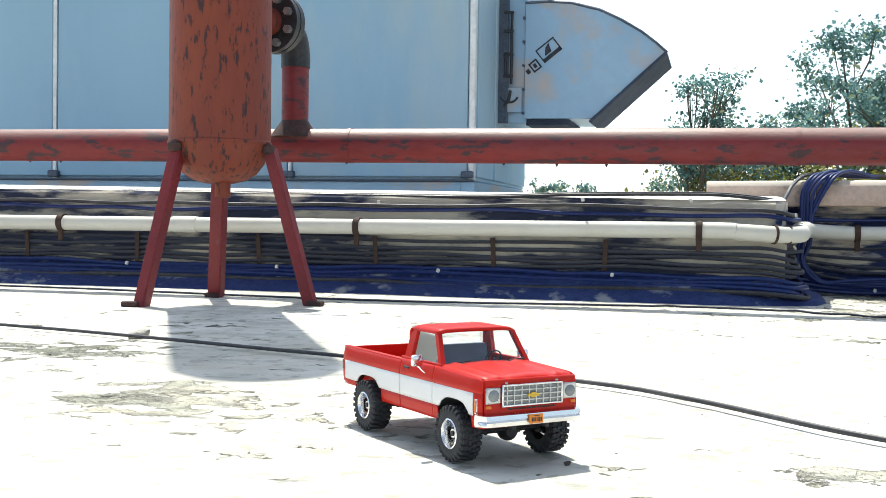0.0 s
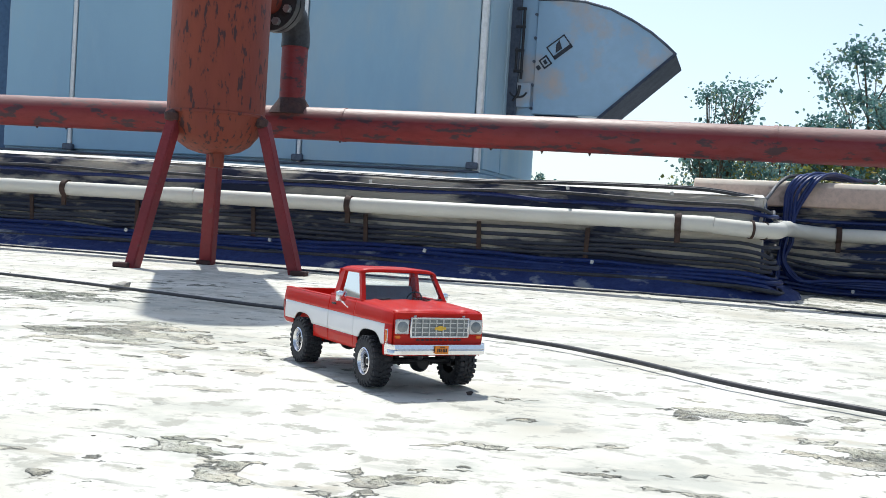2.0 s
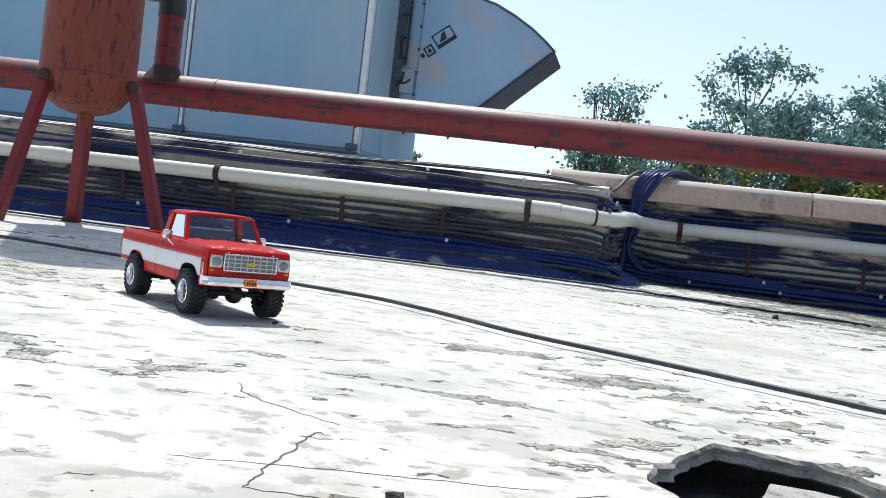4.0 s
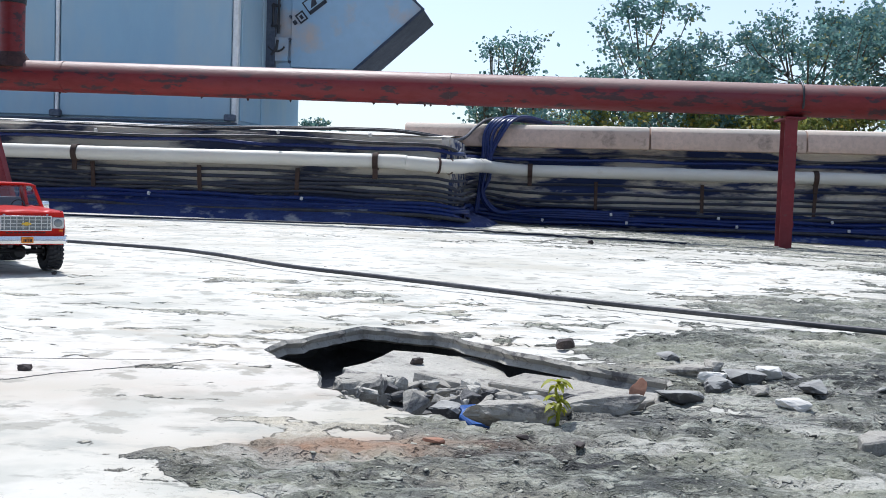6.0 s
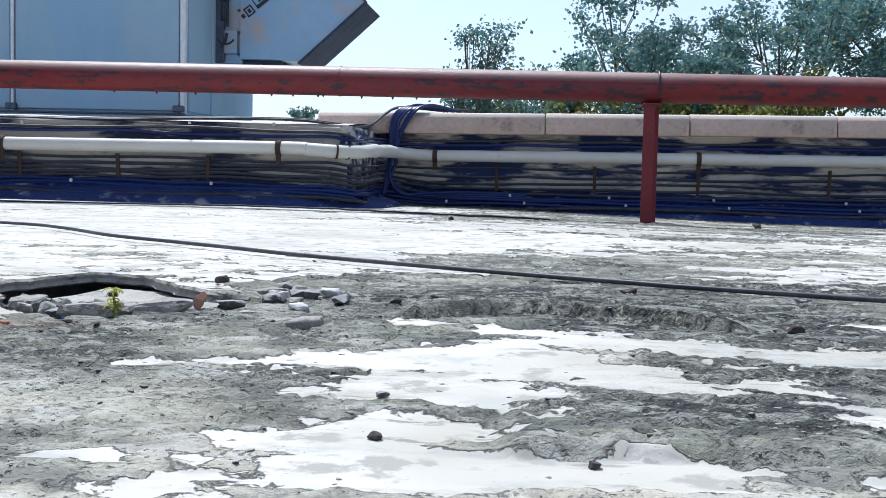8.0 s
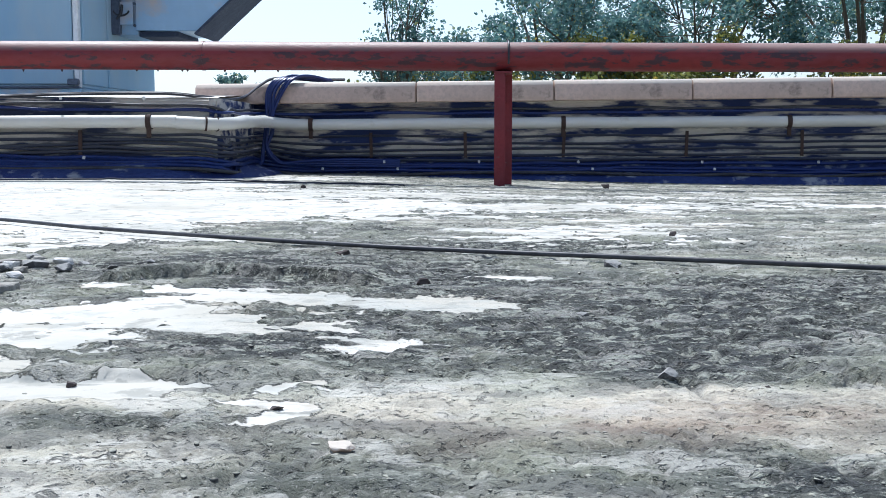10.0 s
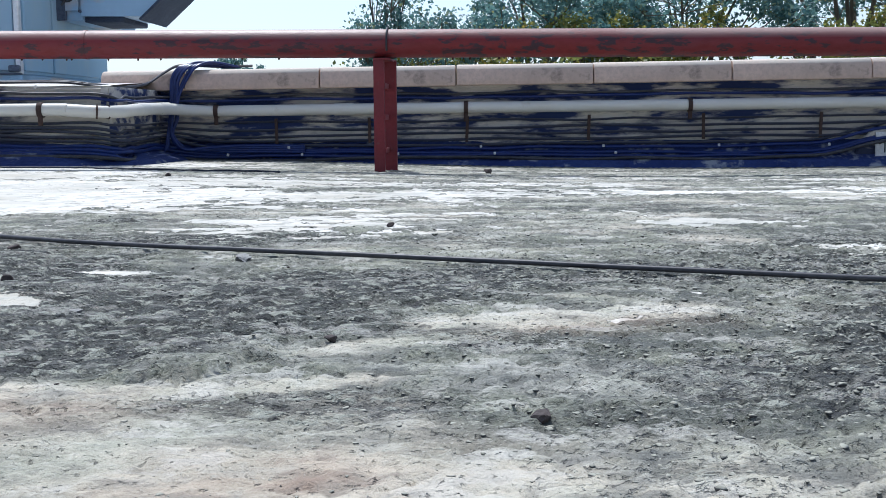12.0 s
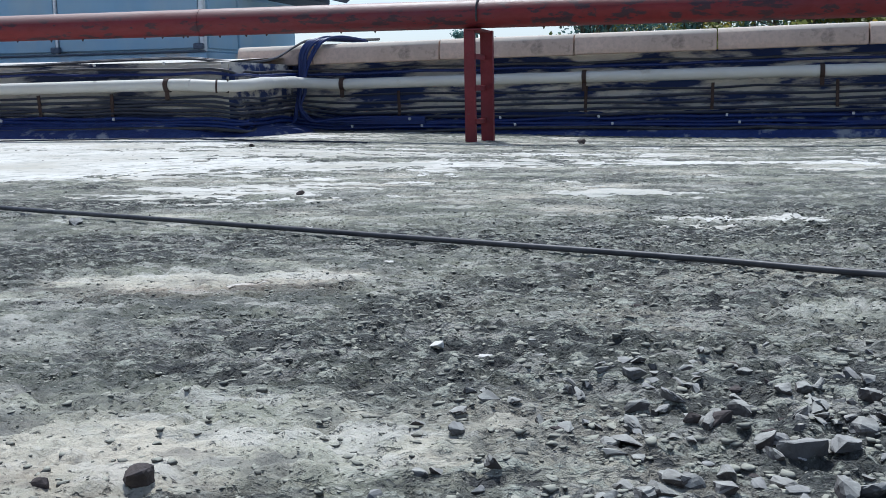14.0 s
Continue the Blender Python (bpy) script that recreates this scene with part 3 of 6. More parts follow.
def crust_at(x, y):
    """How far the lime wash has worn to grey crust, 0 to 1."""
    x, y = np.asarray(x, float), np.asarray(y, float)
    near = step(0.56, 0.80, x - 0.45 * y) * (1 - step(0.35, 0.9, y))
    far = step(0.15, 1.2, x) * step(0.2, 0.7, y) * (0.80 - 0.12 * step(1.0, 1.6, y))
    want = np.maximum(near * 0.86, far) + 0.11 - 0.10 * (1 - step(-0.1, 0.4, x)) * (1 - step(1.3, 2.2, y))
    for cx, cy, rx, ry, turn, much in WASHED:
        want = want - 1.25 * much * blob(x, y, cx, cy, 1.4 * rx, 1.7 * ry, turn)
    for cx, cy, rx, ry, turn, much in WORN:
        want = want + much * blob(x, y, cx, cy, rx, ry, turn)
    want = want + 0.14 * step(1.35, 1.5, x) * (1 - step(0.0, 0.3, y))
    want = want + 1.5 * (1 - step(-1.25, -0.98, y)) * (fbm(x, y, 0.9, 4, 301, 0.55) - 0.5)
    n = fbm(0.8 * x + 0.1 * y, y * 1.6, 4.2, 6, 11, 0.58)
    calm = 0.40 + 0.67 * step(0.1, 0.6, want)
    flakes = fbm(x * 0.75, y * 1.35, 24.0, 4, 29, 0.6)
    v = 0.5 + (want - 0.5) * 0.9 + (n - 0.5) * (2.1 * calm - 0.38) + (flakes - 0.5) * (1.95 - 1.1 * calm)
    return np.clip(v, 0, 1)


def lumps(x, y):
    """Fine lumps of the crust, -0.5 to 0.5."""
    return fbm(x, y, 66.0, 3, 5, 0.65) - 0.5


def terraces(x, y):
    """Thin layers in which the crust has flaked away, with steep little edges."""
    f = 6.0 * fbm(0.8 * x, y * 1.25, 6.5, 4, 201, 0.55)
    whole = np.floor(f)
    return whole + step(0.0, 0.14, f - whole) - f


PALE = [  # where the crust is rubbed pale and smooth: x, y, half length, half width, turn, strength
    (1.79, -0.592, 0.13, 0.020, 0.30, 0.9), (1.74, -0.69, 0.09, 0.05, 0.1, 0.45), (1.86, -0.79, 0.16, 0.07, 0.13, 0.65), (1.50, -0.64, 0.10, 0.05, 0.05, 0.6), (2.27, -0.84, 0.08, 0.06, 0.18, 0.6),
    (2.05, -0.30, 0.17, 0.045, 0.35, 0.85), (1.88, -0.44, 0.10, 0.03, 0.4, 0.7), (1.62, -0.61, 0.09, 0.022, 0.2, 0.55), (2.49, -0.72, 0.03, 0.012, 0.16, 0.8), (1.08, -0.73, 0.36, 0.15, 0.1, 0.55), (1.72, -0.86, 0.25, 0.06, 0.1, 0.4), (0.80, -0.52, 0.35, 0.14, 0.0, 0.25), (2.40, -0.80, 0.20, 0.06, 0.15, 0.35), (2.75, -0.45, 0.3, 0.12, 0.1, 0.1)]
COARSE = [  # where it lies open, dark and coarse
    (1.60, -0.36, 0.28, 0.15, 0.08, 0.95), (1.27, 0.08, 0.24, 0.17, 0.04, 0.75), (1.75, -0.08, 0.30, 0.09, 0.1, 0.6), (1.62, 0.42, 0.30, 0.08, 0.05, 0.55), (2.45, 0.10, 0.35, 0.10, 0.1, 0.4), (1.65, -0.815, 0.06, 0.05, 0.0, 0.6), (1.24, -0.69, 0.08, 0.03, 0.03, 0.4), (1.20, -0.47, 0.12, 0.04, 0.03, 0.3), (2.20, -0.64, 0.16, 0.05, 0.14, 0.5),
    (2.35, -0.56, 0.2, 0.06, 0.17, 0.3), (2.62, -0.72, 0.14, 0.09, 0.18, 0.4), (0.63, -0.38, 0.10, 0.05, 0.15, 0.3)]


def cream_at(x, y):
    """Where the crust is rubbed pale and smooth rather than dark and coarse."""
    want = 0.40 + 0.60 * (1 - step(0.45, 0.80, x - 0.45 * y)) * (1 - step(0.9, 1.4, y)) * (1 - step(0.35, 0.75, x))
    for cx, cy, rx, ry, turn, much in PALE:
        want = want + much * blob(x, y, cx, cy, rx, ry, turn)
    for cx, cy, rx, ry, turn, much in COARSE:
        want = want - 0.8 * much * blob(x, y, cx, cy, rx, ry, turn)
    n = fbm(x + 0.15 * y, y * 1.6, 4.5, 4, 91, 0.55)
    return step(0.34, 0.66, want + (n - 0.5) * 1.0)


def dense_at(x, y):
    """How thickly the crust is pitted and strewn with crumbs, 0 to 1."""
    want = 0.38 + 0.3 * rough_at(x, y)
    for cx, cy, rx, ry, turn, much in COARSE:
        want = want + much * blob(x, y, cx, cy, rx, ry, turn)
    for cx, cy, rx, ry, turn, much in PALE:
        want = want - 0.8 * much * blob(x, y, cx, cy, rx, ry, turn)
    return np.clip(want + (fbm(x, y * 1.4, 5.5, 3, 133, 0.55) - 0.5) * 1.3, 0, 1)


def rough_at(x, y):
    return step(1.9, 2.55, x + 0.35 * (-0.4 - y)) * (1 - step(0.2, 0.8, y))


LEDGES = [  # broken edges where the farther side of the crust stands proud: x and y along the edge, height
    ([1.69, 1.722, 1.765, 1.784, 1.799, 1.83], [-0.590, -0.579, -0.575, -0.548, -0.508, -0.495], 0.011),
    ([1.00, 1.03, 1.086, 1.154, 1.229, 1.32, 1.38], [-0.05, -0.044, 0.001, 0.014, -0.006, -0.072, -0.08], 0.016),
    ([1.12, 1.146, 1.202, 1.261, 1.334, 1.36], [-0.588, -0.586, -0.577, -0.583, -0.579, -0.58], 0.008)]


def height(x, y, fine=True):
    x, y = np.asarray(x, float), np.asarray(y, float)
    z = fall(x, y) + 0.008 * (fbm(x, y, 0.9, 2, 3) - 0.5)
    if fine:
        e = step(0.43, 0.49, crust_at(x, y))
        cream = cream_at(x, y)
        pit = 1 - step(-0.13, -0.03, lumps(x, y))
        z = z + 0.0008 * e + e * (0.0042 - 0.0020 * cream) * lumps(x, y) - e * (0.0030 - 0.0016 * cream) * pit + 0.0012 * (fbm(x, y, 30.0, 2, 7) - 0.5)
        z = z + e * (1 - 0.45 * cream) * 0.0022 * terraces(x, y)
        ridge = np.abs(fbm(x, y, 9.0, 3, 41) - 0.5)
        z = z - 0.003 * e * np.exp(-(ridge / 0.010) ** 2)
        z = z + rough_at(x, y) * 0.009 * (np.abs(fbm(x, y, 40.0, 3, 51, 0.65) - 0.5) * 2.4 - 0.2)
        for px, py, h in LEDGES:
            d = y - np.interp(x, px, py) - 0.014 * (fbm(x, 0 * x, 42.0, 3, 61) - 0.5)
            ends = step(px[0], px[1], x) * (1 - step(px[-2], px[-1], x))
            z = z + h * ends * step(-0.001, 0.004, d) * np.exp(-np.maximum(d, 0) / 0.11)
    return z


def z_at(x, y):
    return float(height(np.array([x]), np.array([y]))[0])


# the broken-in hollow: its rim, as a rough ring round a centre
HOLE_C = Vector((0.625, 0.125))
RIM_CORNERS = [(0.450, 0.180), (0.478, 0.290), (0.515, 0.372), (0.595, 0.350), (0.672, 0.262), (0.735, 0.175), (0.822, 0.088), (0.800, 0.0), (0.750, -0.045), (0.708, -0.080), (0.670, -0.105), (0.605, -0.062), (0.545, 0.0), (0.518, 0.085)]
RIM = []
for k, p in enumerate(RIM_CORNERS):
    q = RIM_CORNERS[(k + 1) % len(RIM_CORNERS)]
    for i in range(6):
        v = Vector(p).lerp(Vector(q), i / 6)
        n = (v - HOLE_C).normalized()
        RIM.append(v + n * (0.014 * noise.noise(Vector((v.x * 24, v.y * 24, 3.1))) + 0.009 * noise.noise(Vector((v.x * 80, v.y * 80, 1.7)))))
RIM_A = np.array([(p.x, p.y) for p in RIM])


def in_hole(x, y):
    inside = np.zeros(x.shape, bool)
    n = len(RIM_A)
    for i in range(n):
        (x1, y1), (x2, y2) = RIM_A[i], RIM_A[(i + 1) % n]
        cross = ((y1 > y) != (y2 > y)) & (x < (x2 - x1) * (y - y1) / (y2 - y1 + 1e-12) + x1)
        inside ^= cross
    return inside


def graded(stops):
    """Line places: (from, to, spacing) stretches put end to end."""
    out = []
    for a, b, d in stops:
        n = max(1, round((b - a) / d))
        out += [a + (b - a) * i / n for i in range(n)]
    return np.array(out + [stops[-1][1]])


def build_roof():
    xs = graded([(-7, -3, 0.10), (-3, -1.2, 0.05), (-1.2, -0.3, 0.014), (-0.3, 0.3, 0.009), (0.3, 0.9, 0.0055), (0.9, 2.85, 0.0044), (2.85, 3.6, 0.014), (3.6, 5.2, 0.04), (5.2, 9, 0.10)])
    ys = graded([(-6, -1.6, 0.09), (-1.6, -0.95, 0.016), (-0.95, -0.1, 0.0042), (-0.1, 0.45, 0.006), (0.45, 1.2, 0.011), (1.2, 2.4, 0.022), (2.4, 4.5, 0.04)])
    X, Y = np.meshgrid(xs, ys)
    nx, ny = len(xs), len(ys)
    Z = height(X, Y)
    C = crust_at(X, Y)
    inside = in_hole(X, Y)
    q = np.arange(nx * ny).reshape(ny, nx)
    quads = np.stack([q[:-1, :-1], q[:-1, 1:], q[1:, 1:], q[1:, :-1]], -1).reshape(-1, 4)
    ins = inside.ravel()
    keep = ~ins[quads].any(1)
    used_edge = ins[quads].any(1) & ~ins[quads].all(1)
    rim_verts = np.unique(quads[used_edge].ravel())
    rim_verts = rim_verts[~ins[rim_verts]]
    px, py = X.ravel().copy(), Y.ravel().copy()
    for v in rim_verts:                       # pull the cut edge onto the rim
        d = np.hypot(RIM_A[:, 0] - px[v], RIM_A[:, 1] - py[v])
        i = int(d.argmin())
        best = None
        for j in (i - 1, i):
            a, b = RIM_A[j], RIM_A[(j + 1) % len(RIM_A)]
            t = np.clip(np.dot((px[v] - a[0], py[v] - a[1]), b - a) / np.dot(b - a, b - a), 0, 1)
            p = a + t * (b - a)
            dd = np.hypot(p[0] - px[v], p[1] - py[v])
            if best is None or dd < best[0]:
                best = (dd, p)
        px[v], py[v] = best[1]
    pts = np.stack([px, py, Z.ravel()], 1)
    me = bpy.data.meshes.new("floor")
    me.from_pydata(pts.tolist(), [], quads[keep].tolist())
    at = me.attributes.new("crust", "FLOAT", "POINT")
    at.data.foreach_set("value", C.ravel().astype(np.float32))
    stain = 0.95 * blob(px, py, 0.607, -0.180, 0.075, 0.022, 0.2) + 0.19 * blob(px, py, 0.40, 0.02, 0.30, 0.24, 0.2) + 0.36 * blob(px, py, 1.60, -0.68, 0.16, 0.05, 0.2) + 0.36 * blob(px, py, 1.87, -0.80, 0.12, 0.05, 0.3) + 0.25 * blob(px, py, 2.12, -0.33, 0.12, 0.04, 0.3) + 0.2 * blob(px, py, 2.25, -0.88, 0.1, 0.04, 0.3)
    stain = np.clip(stain * (0.4 + 1.2 * fbm(px, py, 20.0, 4, 77)), 0, 0.85)
    st = me.attributes.new("stain", "FLOAT", "POINT")
    st.data.foreach_set("value", stain.astype(np.float32))
    # how strongly the colour carries the shade of hollows and fissures
    pit_shade = np.clip((1 - step(-0.16, -0.09, lumps(X, Y))) * (0.12 + 0.30 * dense_at(X, Y)) + 0.4 * np.exp(-((fbm(X, Y, 9.0, 3, 41) - 0.5) / 0.009) ** 2), 0, 0.92)
    pt = me.attributes.new("pit_shade", "FLOAT", "POINT")
    pt.data.foreach_set("value", pit_shade.ravel().astype(np.float32))
    de = me.attributes.new("dense", "FLOAT", "POINT")
    de.data.foreach_set("value", dense_at(X, Y).ravel().astype(np.float32))
    cr = me.attributes.new("cream", "FLOAT", "POINT")
    cr.data.foreach_set("value", cream_at(X, Y).ravel().astype(np.float32))
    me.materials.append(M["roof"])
    me.polygons.foreach_set("use_smooth", [True] * len(me.polygons))
    ob = new("floor", me)
    return tagged(ob, "sunlit flat roof of lime-washed screed worn to rough grey concrete", "roof", kind="structure")


roof = build_roof()


# ---- the hollow ----
def build_hollow():
    # broken edge of the crust, 13 to 18 mm thick, rough
    bm = bmesh.new()
    rows = []
    for off, dz in ((0.0, 0.0005), (0.003, -0.003), (-0.001, -0.008), (0.004, -0.013), (-0.012, -0.017), (-0.05, -0.019)):
        ring = []
        for k, p in enumerate(RIM + RIM[:1]):
            n = (p - HOLE_C).normalized()
            j = 0.003 * noise.noise(Vector((p.x * 60, p.y * 60, dz * 300)))
            q = p - n * (off + j)
            ring.append((q.x, q.y, z_at(p.x, p.y) + dz))
        rows.append(ring)
    edge = part("broken_edge", sheet(rows, bm), M["broken"], roof, "jagged grey broken concrete edge", smooth=False)
    # the cavity beneath, wider than the opening
    rows = []
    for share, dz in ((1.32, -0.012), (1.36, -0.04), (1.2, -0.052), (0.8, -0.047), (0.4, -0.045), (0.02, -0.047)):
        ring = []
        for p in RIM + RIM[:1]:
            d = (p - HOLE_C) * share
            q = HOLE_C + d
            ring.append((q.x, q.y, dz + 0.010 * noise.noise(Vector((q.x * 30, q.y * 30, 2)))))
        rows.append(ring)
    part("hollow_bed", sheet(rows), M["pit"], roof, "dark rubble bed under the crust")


build_hollow()


def chunk(name, label, x, y, z, size, turn=(0, 0, 0), material="broken", seed=0, flat=0.8, points=16, group="rubble in the hollow"):
    rng = random.Random(seed)
    ob = link_bm(name, rock(rng, size, flat, points), M[material])
    ob.matrix_world = pose(x, y, z, *turn)
    return tagged(ob, label, "rubble", group)


def slab_piece(label, x, y, z, outline, thick, turn, seed=0, material="broken"):
    """A flat broken plate of screed with a ragged outline."""
    rng = random.Random(seed)
    pts = []
    for i, (u, v) in enumerate(outline):
        u2, v2 = outline[(i + 1) % len(outline)]
        for t in (0, 0.33, 0.66):
            pts.append((u + (u2 - u) * t + rng.uniform(-0.004, 0.004), v + (v2 - v) * t + rng.uniform(-0.004, 0.004)))
    ob = link_bm("screed_slab", prism(pts, -thick, 0, lambda a, b, c: Vector((a, b, c)), bevel=0.0012), M[material])
    ob.matrix_world = pose(x, y, z, *turn)
    return tagged(ob, label, "rubble", "rubble in the hollow")


slab_piece("fallen pale screed slab lying tilted in the hollow", 0.600, 0.228, -0.022, [(-0.070, -0.035), (-0.02, -0.062), (0.03, -0.075), (0.078, -0.06), (0.095, 0.0), (0.06, 0.05), (0.03, 0.08), (-0.055, 0.07)], 0.016, (3, 2, -12), 1, "slab")
slab_piece("narrow broken screed slab leaning on the rubble", 0.675, 0.115, -0.016, [(-0.10, -0.015), (0.09, -0.02), (0.10, 0.02), (-0.09, 0.022)], 0.016, (-9, 0, -42), 2)
slab_piece("broken grey slab strip across the hollow", 0.735, 0.080, -0.006, [(-0.08, -0.016), (0.085, -0.013), (0.09, 0.02), (-0.075, 0.022)], 0.015, (8, -3, -44), 3)
for k, (x, y, l, w) in enumerate(((0.835, 0.118, 0.055, 0.03), (0.878, 0.098, 0.045, 0.032), (0.905, 0.125, 0.04, 0.025), (0.862, 0.150, 0.05, 0.022), (0.93, 0.065, 0.034, 0.026), (0.852, 0.082, 0.03, 0.024))):
    chunk("concrete_chunk", "flat grey concrete piece lying beside the hollow", x, y, 0.008, (l, w, 0.018), (4 * (k % 3) - 4, 5, 40 * k - 30), ["broken", "stone", "wall_top"][k % 3], 60 + k, points=20)
slab_piece("broken pale slab beside the hollow", 0.925, -0.118, 0.009, [(-0.017, -0.010), (-0.003, -0.013), (0.018, -0.009), (0.015, 0.011), (-0.012, 0.010)], 0.010, (3, -4, 12), 4, "broken")
for k, (x, y) in enumerate(((0.648, -0.172), (0.700, -0.150), (0.735, -0.165))):
    chunk("screed_flake", "thin dark flake of loose screed", x, y, z_at(x, y) + 0.002, (0.020 - 0.004 * k, 0.009, 0.005), (2, 4, 12 + 30 * k), "brick_bit" if k == 0 else "dark_stone", 70 + k, points=14)
chunk("concrete_chunk", "rounded pale concrete chunk resting on the hollow's rim", 0.690, -0.082, 0.004, (0.075, 0.036, 0.032), (0, 0, -4), "broken", 5, points=34)
chunk("concrete_chunk", "long grey concrete chunk resting on the hollow's rim", 0.752, -0.040, 0.004, (0.085, 0.045, 0.034), (0, -4, 20), "broken", 6, points=26)
chunk("concrete_chunk", "cracked pale concrete chunk in the hollow", 0.563, 0.060, -0.010, (0.06, 0.055, 0.042), (10, 0, 30), "broken", 7, points=18)
chunk("concrete_chunk", "sharp pale concrete chunk in the hollow", 0.612, -0.015, -0.006, (0.04, 0.03, 0.040), (0, 15, 50), "broken", 8, points=9)
chunk("concrete_chunk", "sharp grey concrete chunk in the hollow", 0.645, -0.045, -0.006, (0.036, 0.03, 0.034), (0, -12, 5), "stone", 9, points=10)
chunk("concrete_chunk", "upright brown brick shard beside the hollow", 0.785, 0.000, 0.010, (0.015, 0.018, 0.032), (0, 12, 0), "brick_bit", 10, points=14)
chunk("concrete_chunk", "dark small stone on the fallen slab", 0.590, 0.250, -0.0175, (0.018, 0.016, 0.014), (0, 0, 0), "dark_stone", 11)
chunk("concrete_chunk", "grey stone on the edge of the hollow", 0.735, 0.255, 0.006, (0.026, 0.022, 0.018), (0, 0, 20), "dark_stone", 12)
chunk("concrete_chunk", "flat grey stone on the edge of the hollow", 0.815, 0.010, 0.005, (0.05, 0.022, 0.014), (0, 0, -14), "stone", 13)
chunk("concrete_chunk", "grey stone lying beside the hollow", 0.850, 0.055, 0.007, (0.034, 0.03, 0.02), (0, 0, 40), "stone", 14)
chunk("concrete_chunk", "pale stone lying beside the hollow", 0.880, 0.040, 0.006, (0.03, 0.024, 0.018), (0, 0, 70), "broken", 16)
rngc = random.Random(21)
for i in range(120):
    u, w = rngc.random(), rngc.gauss(0, 0.042)
    x, y = 0.565 + 0.205 * u + 0.7 * w, 0.055 + (0.03 - 0.045 * u) + 0.7 * w
    s_ = 0.008 + 0.026 * rngc.random() ** 1.5
    chunk("rubble_lump", "small lump of broken concrete in the hollow", x, y, -0.034 + s_ * 0.45 + 0.012 * rngc.random(), (s_, s_ * rngc.uniform(0.6, 1), s_ * rngc.uniform(0.4, 0.8)),
          (rngc.uniform(-25, 25), rngc.uniform(-25, 25), rngc.uniform(0, 360)), rngc.choice(["broken", "broken", "broken", "stone", "slab", "pit"]), 100 + i, points=11)
slab_piece("crumpled blue plastic scrap in the hollow", 0.672, -0.048, -0.006, [(-0.02, -0.012), (0.02, -0.01), (0.022, 0.012), (-0.018, 0.014)], 0.004, (20, 10, 30), 15, "blue_bag")


def build_weed():
    root = thing("weed", "small yellow-green weed growing beside the broken hollow", "plant", m=pose(0.722, -0.088, 0.0))
    stem = smooth_path([(0, 0, -0.01), (0.002, 0, 0.012), (-0.001, 0.002, 0.022), (0.003, 0.001, 0.030)], 4)
    part("stem", tube(stem, lambda t: 0.0014 - 0.0006 * t, 6), M["weed"], root)
    rng = random.Random(4)
    for k in range(24):
        h, a = rng.uniform(0.003, 0.030), rng.uniform(0, 6.28)
        l, w = rng.uniform(0.006, 0.013), rng.uniform(0.0022, 0.0040)
        rows = []
        for t in (0, 0.25, 0.5, 0.75, 1.0):
            ww = w * math.sin(math.pi * (0.12 + 0.85 * t)) * 0.9
            droop = 0.006 * t - 0.010 * t * t
            c = Vector((l * t, 0, droop))
            rows.append([c + Vector((0, -ww, 0.001)), c, c + Vector((0, ww, 0.001))])
        bm = sheet(rows)
        bmesh.ops.transform(bm, matrix=pose(0, 0, h, 0, 0, math.degrees(a)), verts=bm.verts)
        part("leaf", bm, M["weed"], root)


build_weed()


# ---- walls round the roof ----
def profile_wall(x0, x1, profile, dx=0.04, rough=0.006, seed=0, rise=0.0):
    rows = []
    n = max(2, round((x1 - x0) / dx))
    fine = []
    for (y0, z0), (y1, z1) in zip(profile, profile[1:]):
        k = max(1, round(math.hypot(y1 - y0, z1 - z0) / 0.04)) if y1 < 4.4 else 1
        fine += [(y0 + (y1 - y0) * i / k, z0 + (z1 - z0) * i / k) for i in range(k)]
    fine.append(profile[-1])
    for i in range(n + 1):
        x = x0 + (x1 - x0) * i / n
        rows.append([(x, y + rough * noise.noise(Vector((x * 3, z * 9, seed))) + 0.4 * rough * noise.noise(Vector((x * 17, z * 30, seed + 5))),
                      z + rise * (x - 1.5) + 0.5 * rough * noise.noise(Vector((x * 4, y * 6, seed + 9)))) for y, z in fine])
    return sheet(rows)


